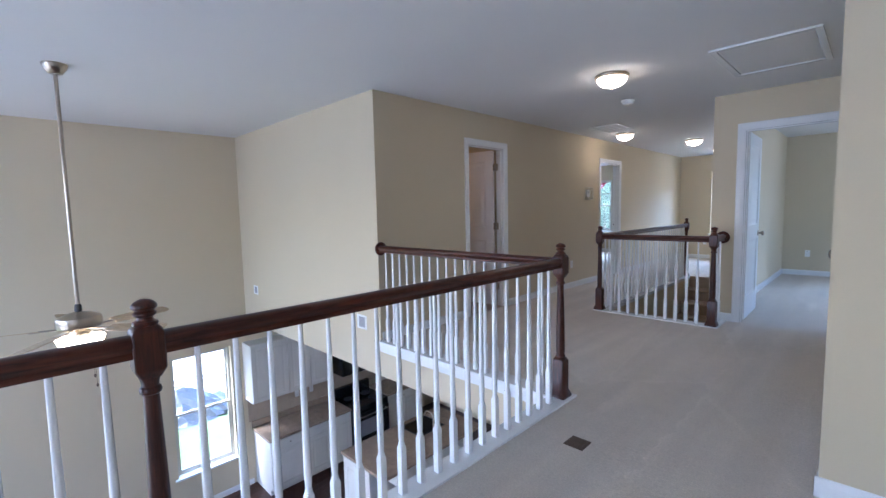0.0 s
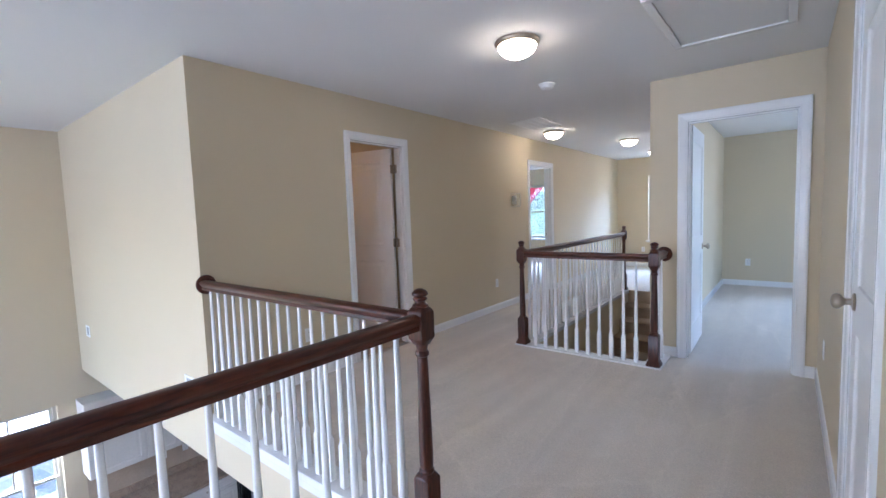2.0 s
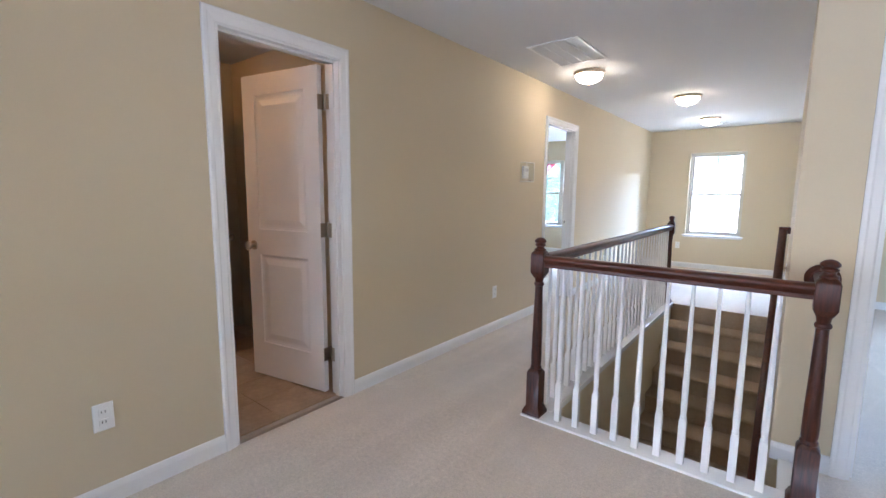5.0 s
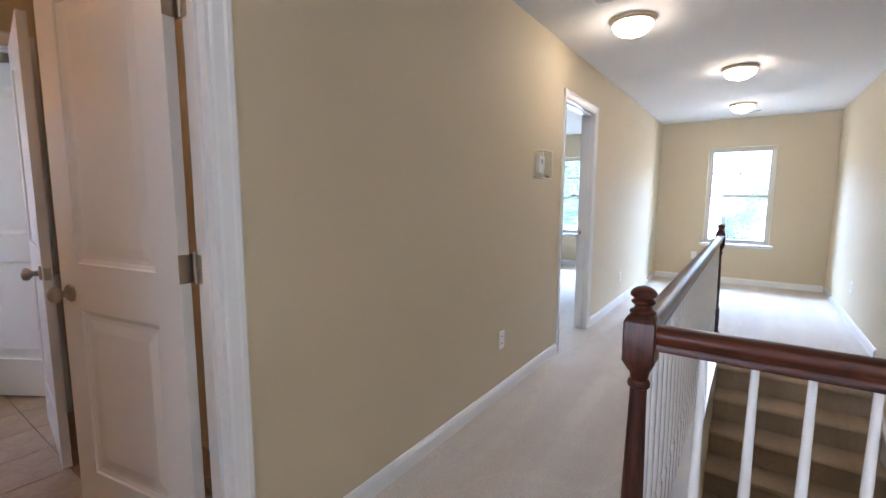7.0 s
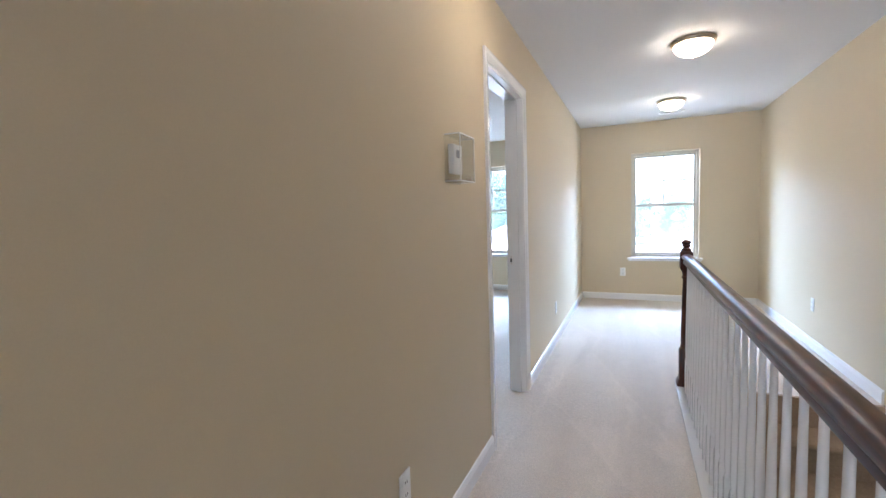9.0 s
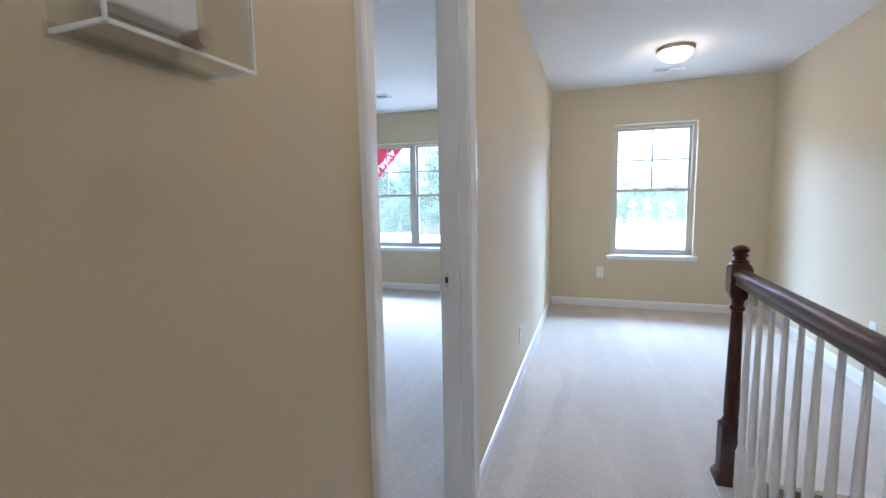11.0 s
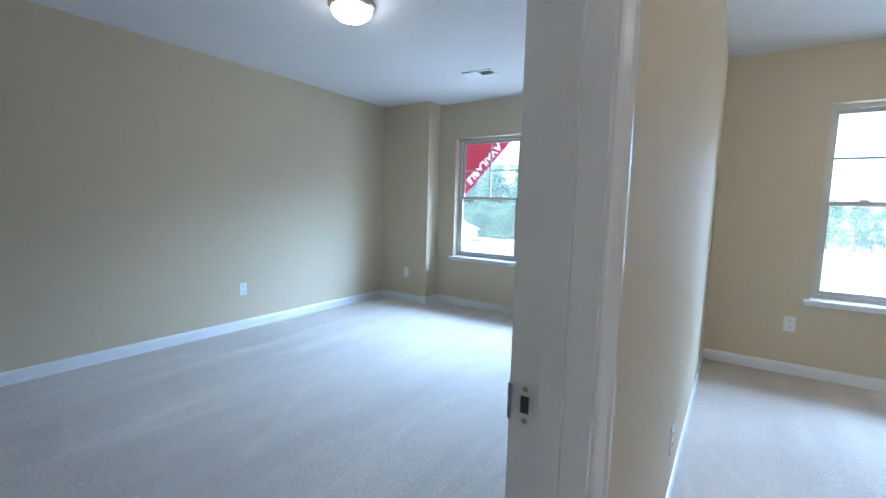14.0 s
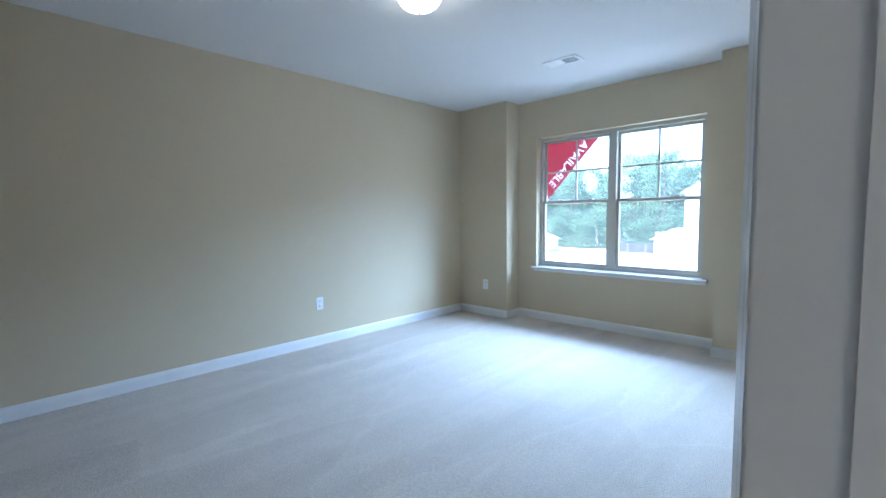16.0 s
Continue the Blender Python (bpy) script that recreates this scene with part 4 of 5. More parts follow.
for t in (0.12, 0.5, 0.88):
    p = pa.lerp(pb, t)
    m = Mesher().lathe([(0.028, 0), (0.028, 0.004), (0.010, 0.007), (0.008, 0.05)], (XS - 0.054, p.y, p.z - 0.10), 12, 'X')
    m.box(XS - 0.066, XS - 0.054, p.y - 0.008, p.y + 0.008, p.z - 0.108, p.z - 0.045)
    m.lathe([(0.028, 0), (0.028, 0.004)], (XS - 0.005, p.y, p.z - 0.10), 12, 'X')
    part("bracket", m, M_NICKEL, wall_rail, "satin nickel rail bracket")


# ---- fixtures ----
def ceiling_lamp(x, y, z, glow, label):
    t = thing("ceiling_light", label, "ceiling light", pose(x, y, z), group="flush ceiling lights")
    part("pan", Mesher().lathe([(0.125, 0), (0.140, -0.003), (0.144, -0.011), (0.142, -0.020), (0.134, -0.028), (0.130, -0.031), (0.121, -0.033)], seg=40, close=False), M_BRASSY, t, "brushed nickel ring")
    bowl = [(0.124 * math.cos(a), -0.030 - 0.078 * math.sin(a)) for a in [radians(v) for v in range(0, 86, 6)]] + [(0.006, -0.108)]
    part("bowl", Mesher().lathe(bowl, seg=40), glow, t, "lit frosted glass bowl")
    part("finial", Mesher().lathe([(0.011, -0.106), (0.013, -0.111), (0.008, -0.116), (0.010, -0.122), (0.007, -0.128), (0.001, -0.130)], seg=14), M_BRASSY, t)
    return t


for x, y in ((-1.03, 3.917), (-2.231, 7.155), (-1.681, 8.81), (-1.691, 10.662)):
    ceiling_lamp(x, y, H, M_LAMP, "lit flush ceiling light, frosted bowl in a nickel ring")
ceiling_lamp(-4.673, 9.62, H, M_LAMPBED, "lit flush bedroom ceiling light with a frosted bowl")
ceiling_lamp(-3.9, 3.6, H, M_LAMPDIM, "lit flush bath ceiling light with a frosted bowl")
ceiling_lamp(-2.6, 3.4, ZK, M_LAMP, "lit flush kitchen ceiling light with a frosted bowl")


def plate(name, x, y, z, normal, label, kind="outlet"):
    """A wall plate; normal: the way that it faces."""
    yaw = {(0, -1): 0, (1, 0): 90, (0, 1): 180, (-1, 0): -90}[normal]
    t = thing(name, label, "outlet" if kind == "outlet" else "switch", pose(x, y, z, 0, 0, yaw))
    w = 0.058 if kind == "double" else 0.036
    part("cover", Mesher().box(-w, w, -0.006, -0.0005, -0.058, 0.058, 0.003), M_PLASTIC, t)
    if kind == "outlet":
        for dz in (-0.022, 0.022):
            soc = part("socket", Mesher().box(-0.016, 0.016, -0.0085, -0.006, dz - 0.014, dz + 0.014, 0.001), M_PLASTIC, t)
            for dx in (-0.006, 0.006):
                part("slot", Mesher().box(dx - 0.0015, dx + 0.0015, -0.0092, -0.0085, dz - 0.003, dz + 0.006), M_SLOT, soc)
    else:
        for dx in ((-0.023, 0.023) if kind == "double" else (0,)):
            part("toggle", Mesher().box(dx - 0.005, dx + 0.005, -0.016, -0.006, -0.002, 0.016, 0.002), M_PLASTIC, t)
    return t


OUT = "white duplex outlet with a plain plate on the beige wall"
for x, y, z, n in ((XL, 3.405, 0.38, (1, 0)), (XL, 6.408, 0.376, (1, 0)), (XL, 9.48, 0.34, (1, 0)), (-2.203, YE, 0.392, (0, -1)), (XS, 9.96, 0.387, (-1, 0)),
                   (XR, 4.85, 0.42, (-1, 0)), (-0.145, RY, 0.385, (0, -1)), (BX, 9.95, 0.385, (1, 0)), (-6.03, BY, 0.365, (0, -1))):
    plate("outlet", x, y, z, n, OUT)


def open_box(x, z, w, h, label):
    t = thing("recessed_wall_box", label, "wall box", pose(x, YV, z))
    fr = Mesher()
    fr.box(-w, w, -0.006, -0.0005, h - 0.02, h, 0.002); fr.box(-w, w, -0.006, -0.0005, -h, -h + 0.02, 0.002)
    fr.box(-w, -w + 0.03, -0.006, -0.0005, -h + 0.02, h - 0.02, 0.002); fr.box(w - 0.03, w, -0.006, -0.0005, -h + 0.02, h - 0.02, 0.002)
    part("frame", fr, M_PLASTIC, t)
    # no hollow here: the sheet's grey stands for the shade inside the box
    part("recess_shade", Mesher().box(-w + 0.03, w - 0.03, -0.003, -0.001, -h + 0.02, h - 0.02), M_GREYPANEL, t, "flat grey sheet coloured as the shade of a hollow")


open_box(-5.77, 0.175, 0.075, 0.065, "white framed media box set in the beige wall")
open_box(-3.073, 0.145, 0.085, 0.075, "white framed media box set in the beige wall")

thermo = thing("thermostat", "white thermostat inside a clear locking acrylic guard", "thermostat", pose(XL, 6.92, 1.509, 0, 0, 90))
part("body", Mesher().box(-0.048, 0.048, -0.028, -0.0005, -0.060, 0.060, 0.004), M_PLASTIC, thermo)
part("display", Mesher().box(-0.022, 0.022, -0.029, -0.0275, 0.005, 0.036), M_GREYPANEL, thermo)
g = Mesher()
g.box(-0.085, 0.085, -0.070, -0.066, -0.095, 0.095)
g.box(-0.085, 0.085, -0.066, -0.001, 0.091, 0.095); g.box(-0.085, 0.085, -0.066, -0.001, -0.095, -0.091)
g.box(-0.085, -0.081, -0.066, -0.001, -0.091, 0.091); g.box(0.081, 0.085, -0.066, -0.001, -0.091, 0.091)
part("guard", g, M_ACRYLIC, thermo, "clear acrylic guard box").visible_shadow = False
part("ring", Mesher().box(-0.09, 0.09, -0.004, -0.0006, -0.10, -0.086, 0.001), M_ACRYLIC, thermo)
# white strips along the clear guard's edges stand for the glints there
ge = Mesher()
for sx in (-1, 1):
    ge.box(sx * 0.0855, sx * 0.082, -0.0705, -0.067, -0.095, 0.095, 0.001)
    ge.box(sx * 0.0855, sx * 0.082, -0.067, -0.001, 0.0915, 0.0955)
    ge.box(sx * 0.0855, sx * 0.082, -0.067, -0.001, -0.0955, -0.0915)
    ge.box(-0.082, 0.082, -0.0705, -0.067, sx * 0.0915, sx * 0.0955)
part("guard_glint", ge, M_PLASTIC, thermo, "white strip drawn as the glint on the guard's edge")
part("lock", Mesher().lathe([(0.009, -0.086), (0.009, -0.062), (0.007, -0.060)], (0, 0, -0.083), 14, 'Y'), M_NICKEL, thermo, "nickel key lock")

smoke = thing("smoke_detector", "round white smoke detector on the ceiling", "smoke detector", pose(-1.305, 4.95, H))
part("base", Mesher().lathe([(0.062, 0), (0.070, -0.004), (0.070, -0.014), (0.064, -0.018)], seg=28), M_PLASTIC, smoke)
part("cap", Mesher().lathe([(0.060, -0.018), (0.058, -0.032), (0.050, -0.040), (0.020, -0.043), (0.001, -0.0432)], seg=28), M_PLASTIC, smoke)


def vent(name, x0, x1, y0, y1, label, along, slats, mat=None, z=H, duct=None, ribs=0):
    """A ceiling grille with tilted louvres."""
    m0 = mat or M_PLASTIC
    t = thing(name, label, "vent", pose((x0 + x1) / 2, (y0 + y1) / 2, z))
    w, d = (x1 - x0) / 2, (y1 - y0) / 2
    f = 0.022
    fr = Mesher()
    fr.box(-w, w, -d, -d + f, -0.010, -0.0005, 0.002); fr.box(-w, w, d - f, d, -0.010, -0.0005, 0.002)
    fr.box(-w, -w + f, -d + f, d - f, -0.010, -0.0005, 0.002); fr.box(w - f, w, -d + f, d - f, -0.010, -0.0005, 0.002)
    part("frame", fr, m0, t)
    # without a filter, a thin dark sheet stands for the duct's shade
    part("backing", Mesher().box(-w + f, w - f, -d + f, d - f, -0.002, -0.0006), duct or M_SLOT, t, "pale filter behind the louvres" if duct else "dark sheet in place of the unlit duct behind the louvres")
    for k in range(ribs):
        c = -w + f + (2 * w - 2 * f) * (k + 1) / (ribs + 1)
        part("rib", Mesher().box(c - 0.004, c + 0.004, -d + f, d - f, -0.0095, -0.0022), m0, t)
    for k in range(slats):
        q = (k + 0.5) / slats
        m = Mesher()
        if along == 'x':
            c = -d + f + (2 * d - 2 * f) * q
            s = 0.45 * (2 * d - 2 * f) / slats
            m.add([(-w + f, c - s, -0.003), (w - f, c - s, -0.003), (w - f, c + s * 0.6, -0.008), (-w + f, c + s * 0.6, -0.008)], [(0, 1, 2, 3)])
            m.add([(-w + f, c - s, -0.0022), (w - f, c - s, -0.0022), (w - f, c + s * 0.6, -0.0068), (-w + f, c + s * 0.6, -0.0068)], [(3, 2, 1, 0)])
        else:
            c = -w + f + (2 * w - 2 * f) * q
            s = 0.45 * (2 * w - 2 * f) / slats
            lo, hi = (-0.008, -0.003) if k < slats / 2 else (-0.003, -0.008)
            m.add([(c - s, -d + f, lo), (c + s * 0.6, -d + f, hi), (c + s * 0.6, d - f, hi), (c - s, d - f, lo)], [(0, 1, 2, 3)])
            m.add([(c - s, -d + f, lo + 0.001), (c + s * 0.6, -d + f, hi + 0.001), (c + s * 0.6, d - f, hi + 0.001), (c - s, d - f, lo + 0.001)], [(3, 2, 1, 0)])
        part("slat", m, m0, t)
    return t


vent("return_grille", -2.37, -1.95, 6.17, 6.80, "white louvred return air grille in the ceiling", 'x', 22, duct=M_FILTER, ribs=3)
vent("ceiling_register", -1.79, -1.50, 11.225, 11.385, "white ceiling supply register near the hall window", 'y', 14)
vent("ceiling_register", -4.81, -4.51, 11.14, 11.30, "white ceiling supply register in the bedroom", 'y', 14)

hatch = thing("attic_hatch", "white attic access panel with a mitred trim frame", "attic hatch", pose(0.055, 4.345, H))
w, d, f = 0.285, 0.420, 0.045
fr = Mesher()
for a in ((-w - f, w + f, -d - f, -d), (-w - f, w + f, d, d + f), (-w - f, -w, -d, d), (w, w + f, -d, d)):
    fr.box(a[0], a[1], a[2], a[3], -0.016, -0.0005, 0.004)
part("trim_frame", fr, M_TRIM, hatch)
part("panel", Mesher().box(-w + 0.004, w - 0.004, -d + 0.004, d - 0.004, -0.006, -0.0005), M_CEIL, hatch)

reg = thing("floor_outlet_cover", "small square brown metal cover plate in the carpet", "floor plate", pose(-0.415, 2.144, 0.0, 0, 0, 0))
part("plate", Mesher().box(-0.055, 0.055, -0.055, 0.055, 0.0, 0.006, 0.002), M_BROWN, reg)
part("lid", Mesher().box(-0.038, 0.038, -0.038, 0.038, 0.0062, 0.009, 0.001), M_BROWN, reg)

# ---- the two-storey room: fan, kitchen ----
fan = thing("ceiling_fan", "brushed nickel ceiling fan with maple blades on a long rod", "ceiling fan", pose(-3.74, 0.395, 0))
part("canopy", Mesher().lathe([(0.030, H - 0.075), (0.045, H - 0.070), (0.072, H - 0.030), (0.080, H - 0.008), (0.080, H)], seg=28), M_NICKEL, fan)
part("downrod", Mesher().lathe([(0.0135, 0.56), (0.0135, H - 0.07)], seg=14), M_NICKEL, fan)
part("coupling", Mesher().lathe([(0.022, 0.635), (0.024, 0.65), (0.022, 0.69), (0.015, 0.70)], seg=18), M_SLOT, fan, at=pose(0, 0, -0.085))
part("motor", Mesher().lathe([(0.05, 0.505), (0.08, 0.515), (0.140, 0.52), (0.147, 0.53), (0.147, 0.585), (0.140, 0.600), (0.09, 0.622), (0.025, 0.640)], seg=40), M_NICKEL, fan, at=pose(0, 0, -0.085))
part("light_neck", Mesher().lathe([(0.055, 0.435), (0.066, 0.445), (0.066, 0.475), (0.05, 0.505)], seg=28), M_BRASSY, fan, at=pose(0, 0, -0.085))
part("shade", Mesher().lathe([(0.01, 0.315), (0.085, 0.320), (0.112, 0.345), (0.138, 0.385), (0.158, 0.43), (0.150, 0.437)], seg=36), M_LAMP, fan, "lit frosted glass bowl", at=pose(0, 0, -0.085))
for k in range(5):
    arm = Mesher()
    arm.box(0.10, 0.30, -0.022, 0.022, 0.508, 0.516, 0.003)
    bl = part("blade_arm", arm, M_NICKEL, fan, at=pose(0, 0, -0.085, 0, 0, 72 * k + 40))
    b = Mesher()
    out = [(0.24, -0.05), (0.30, -0.062), (0.55, -0.072), (0.66, -0.066), (0.70, -0.045), (0.71, 0), (0.70, 0.045), (0.66, 0.066), (0.55, 0.072), (0.30, 0.062), (0.24, 0.05)]
    n = len(out)
    vs = [(x, y, 0.512 + y * 0.2 + h) for h in (0, 0.006) for x, y in out]
    b.add(vs, [tuple(reversed(range(n))), tuple(range(n, 2 * n))] + [(i, (i + 1) % n, n + (i + 1) % n, n + i) for i in range(n)])
    part("blade", b, M_MAPLE, bl, "pale maple blade")
for dx, lo in ((0.05, 0.05), (-0.05, 0.10)):
    ch = Mesher().lathe([(0.0015, lo), (0.0015, 0.44)], (dx, 0.07, 0), 6)
    ch.lathe([(0.002, lo - 0.03), (0.008, lo - 0.022), (0.008, lo - 0.006), (0.002, lo)], (dx, 0.07, 0), 10)
    part("pull_chain", ch, M_BROWN, fan, at=pose(0, 0, -0.085))


def cabinet(name, y0, y1, z0, z1, depth, label, doors, drawer=0.0, toe=0.0):
    """A cabinet on the west wall, front towards +x."""
    t = thing(name, label, "cabinet", pose(XW + 0.002, y0, z0), group=name + " run")
    wid, hh = y1 - y0 - 0.002, z1 - z0
    body = Mesher().box(0, depth, 0, wid, toe, hh)
    if toe:
        body.box(0, depth - 0.07, 0.001, wid - 0.001, 0, toe)
    part("body", body, M_CAB, t)
    top = hh - 0.012
    if drawer:
        dr = part("drawer_front", Mesher().paneled(wid - 0.012, drawer - 0.012, 0.019, [(0.03, wid - 0.042, 0.03, drawer - 0.042)], 0.012, 0.004, 0.002), M_CAB, t, at=pose(depth + 0.0097, 0.006, top - drawer + 0.006, 0, 0, 90))
        part("pull", Mesher().lathe([(0.006, 0), (0.006, 0.012), (0.013, 0.018), (0.013, 0.024), (0.002, 0.028)], (wid / 2 - 0.006, -0.038, drawer / 2 - 0.006), 12, 'Y'), M_NICKEL, dr)
        top -= drawer
    lo = toe + 0.012
    dw = wid / doors
    for k in range(doors):
        ww, hgt = dw - 0.010, top - lo
        part("cabinet_door", Mesher().paneled(ww, hgt, 0.019, [(0.055, ww - 0.055, 0.055, hgt - 0.055)], 0.03, 0.006, 0.004), M_CAB, t, "antique white raised-panel door", pose(depth + 0.0097, k * dw + 0.005, lo, 0, 0, 90))
    return t


UP, BS = "antique white raised-panel wall cabinet over the kitchen counter", "antique white base cabinet with a drawer and raised panels"
cabinet("wall_cabinet", 2.50, 3.08, -1.60, -0.69, 0.31, UP, 1)
cabinet("wall_cabinet", 3.08, 3.84, -1.60, -0.69, 0.31, UP, 2)
cabinet("wall_cabinet", 3.84, 4.60, -1.16, -0.69, 0.31, UP, 2)
cabinet("wall_cabinet", 4.60, 5.40, -1.60, -0.69, 0.31, UP, 2)
cabinet("base_cabinet", 2.60, 3.22, ZL, -2.135, 0.60, BS, 1, 0.16, 0.10)
cabinet("base_cabinet", 3.22, 4.02, ZL, -2.135, 0.60, BS, 2, 0.16, 0.10)
cabinet("base_cabinet", 4.80, 5.60, ZL, -2.135, 0.60, BS, 2, 0.16, 0.10)
ct = thing("countertop", "speckled tan laminate counter with a backsplash lip", "countertop")
m = Mesher(); m.box(XW + 0.002, XW + 0.640, 2.575, 4.02, -2.134, -2.097, 0.006)
part("slab", m, M_COUNTER, ct)
part("lip", Mesher().box(XW + 0.002, XW + 0.022, 2.575, 4.02, -2.0965, -2.0, 0.004), M_COUNTER, ct)
ct2 = thing("countertop", "speckled tan laminate counter beyond the range", "countertop")
part("slab", Mesher().box(XW + 0.002, XW + 0.640, 4.80, 5.60, -2.134, -2.097, 0.006), M_COUNTER, ct2)
bs_ = setting("trim_backsplash", Mesher().box(XW + 0.001, XW + 0.005, 2.53, 6.0, -2.0, -1.602), M_SPLASH, "tan painted backsplash wall", "backsplash")
for y in (3.35, 3.62):
    plate("outlet", XW + 0.005, y, -1.78, (1, 0), "white duplex outlet on the tan backsplash")
rng = thing("range", "black freestanding kitchen range", "stove", pose(XW + 0.02, 4.03, ZL))
part("body", Mesher().box(0, 0.64, 0, 0.76, 0.08, 0.91, 0.006), M_BLACK, rng)
part("oven_door", Mesher().box(0.641, 0.675, 0.01, 0.75, 0.25, 0.80, 0.008), M_BLACK, rng)
part("oven_window", Mesher().box(0.675, 0.678, 0.14, 0.62, 0.38, 0.66), M_GREYPANEL, rng)
part("oven_handle", Mesher().lathe([(0.011, 0.06), (0.011, 0.70)], (0.715, 0, 0.745), 12, 'Y').box(0.674, 0.715, 0.08, 0.10, 0.735, 0.755).box(0.674, 0.715, 0.66, 0.68, 0.735, 0.755), M_NICKEL, rng)
part("backguard", Mesher().box(0.0, 0.07, 0, 0.76, 0.911, 1.10, 0.008), M_BLACK, rng)
for dx, dy in ((0.2, 0.2), (0.2, 0.56), (0.46, 0.2), (0.46, 0.56)):
    part("burner", Mesher().lathe([(0.09, 0.911), (0.09, 0.917), (0.085, 0.919)], (dx, dy, 0), 20), M_SLOT, rng)
mw = thing("microwave", "black over-range microwave oven", "microwave", pose(XW + 0.002, 4.02, -1.60))
part("body", Mesher().box(0, 0.39, 0, 0.76, 0, 0.43, 0.006), M_BLACK, mw)
part("door", Mesher().box(0.391, 0.41, 0.0, 0.56, 0.02, 0.42, 0.004), M_BLACK, mw)
part("handle", Mesher().lathe([(0.008, 0.06), (0.008, 0.38)], (0.435, 0.53, 0), 10).box(0.409, 0.435, 0.522, 0.538, 0.07, 0.085).box(0.409, 0.435, 0.522, 0.538, 0.355, 0.37), M_BLACK, mw)

isl = thing("kitchen_island", "white panelled island with a brown speckled counter", "kitchen island", pose(-4.57, 3.16, ZL))
part("body", Mesher().box(0.03, 0.66, 0.04, 1.90, 0.0, 0.885), M_CAB, isl)
part("end_panel", Mesher().paneled(0.62, 0.84, 0.02, [(0.08, 0.54, 0.10, 0.74)], 0.03, 0.006, 0.004), M_CAB, isl, at=pose(0.035, 0.029, 0.02))
part("counter", Mesher().box(0.0, 1.0, 0.0, 1.95, 0.886, 0.925, 0.008), M_COUNTER, isl, "brown speckled counter with an overhang")
for yy in (0.3, 0.95, 1.6):
    part("corbel", Mesher().prism([(-0.02, 0), (0.02, 0), (0.02, 0.22), (-0.02, 0.22)], (0.661, yy, 0.66), (0.92, yy, 0.66)), M_CAB, isl)
snk = Mesher()
for a in ((0.10, 0.56, 1.02, 1.04), (0.10, 0.56, 1.52, 1.54), (0.10, 0.12, 1.04, 1.52), (0.54, 0.56, 1.04, 1.52)):
    snk.box(*a, 0.9255, 0.932, 0.002)
sk_ = thing("sink", "dark sink set in the island counter", "sink", pose(-4.57, 3.16, ZL))
part("rim", snk, M_SLOT, sk_)
part("basin", Mesher().box(0.12, 0.54, 1.04, 1.52, 0.9256, 0.927), M_BLACK, sk_)
fc = thing("faucet", "chrome gooseneck kitchen faucet on the island", "faucet", pose(-4.00, 4.45, -2.094))
fm = Mesher().lathe([(0.028, 0), (0.028, 0.01), (0.016, 0.02), (0.014, 0.18)], seg=16)
prev = Vector((0, 0, 0.18))
for k in range(1, 11):
    a = math.pi * k / 10
    cur = Vector((-0.10 + 0.10 * math.cos(a), 0, 0.18 + 0.10 * math.sin(a)))
    fm.prism([(0.011 * math.cos(t * math.pi / 4), 0.011 * math.sin(t * math.pi / 4)) for t in range(8)], prev, cur, (0, 1, 0), True)
    prev = cur
part("spout", fm, M_NICKEL, fc)
part("lever", Mesher().box(-0.008, 0.008, 0.014, 0.09, 0.05, 0.062, 0.003), M_NICKEL, fc)

# banner stuck in the corner of the bedroom window, read from outside
ban = thing("window_banner", "red corner banner with white reversed lettering in the window", "banner", pose(-5.43, BB + 0.147, 1.98))
bw = Mesher()
bw.add([(0, 0, 0), (0.60, 0, 0), (0, 0, -0.63), (0, 0.002, 0), (0.60, 0.002, 0), (0, 0.002, -0.63)], [(0, 2, 1), (3, 4, 5), (0, 1, 4, 3), (1, 2, 5, 4), (2, 0, 3, 5)])
cu = bpy.data.curves.new("lettering", 'FONT')
cu.body = "AVAILABLE"
cu.size = 0.125
cu.align_x, cu.align_y = 'CENTER', 'CENTER'
cu.extrude = 0.0008
along = pose(0.245, 0.001, -0.255, 0, -math.degrees(math.atan2(0.63, 0.60)), 0) @ pose(0, 0, 0, -90, 0, 180)


def from_curve():
    ob = new("lettering_source", cu)
    me = bpy.data.meshes.new_from_object(ob.evaluated_get(bpy.context.evaluated_depsgraph_get()))
    bpy.data.objects.remove(ob)
    me.transform(along)
    return me


letters = from_curve()
letters.materials.clear()
letters.materials.append(M_WHITEVINYL)
cu.extrude = 0.01
# the letters are let into the sheet, so that daylight shows through both
cutter, blank = new("cutter", from_curve()), new("blank", bw.mesh("sheet", M_RED))
cut = blank.modifiers.new("cut", 'BOOLEAN')
cut.operation, cut.solver, cut.object = 'DIFFERENCE', 'EXACT', cutter
bpy.context.view_layer.update()
sheet = bpy.data.meshes.new_from_object(blank.evaluated_get(bpy.context.evaluated_depsgraph_get()))
sheet.materials.clear()
sheet.materials.append(M_RED)
bpy.data.objects.remove(blank)
bpy.data.objects.remove(cutter)
part("sheet", sheet, None, ban)
part("lettering", letters, None, ban, "white block letters, reversed")

# white tub in the inner bath
tub = thing("bathtub", "white acrylic bathtub along the outer wall", "bathtub", pose(XW + 0.01, 3.68, -0.002))
tw, tl, th_ = 0.74, 1.30, 0.50
rings = [(0, 0, 0), (0, 0, th_ - 0.02), (0.006, 0.006, th_), (0.07, 0.09, th_), (0.085, 0.105, th_ - 0.02), (0.13, 0.20, 0.16), (0.17, 0.26, 0.12)]
vs, fs = [], []
for a, b, z in rings:
    vs += [(a, b, z), (tw - a, b, z), (tw - a, tl - b, z), (a, tl - b, z)]
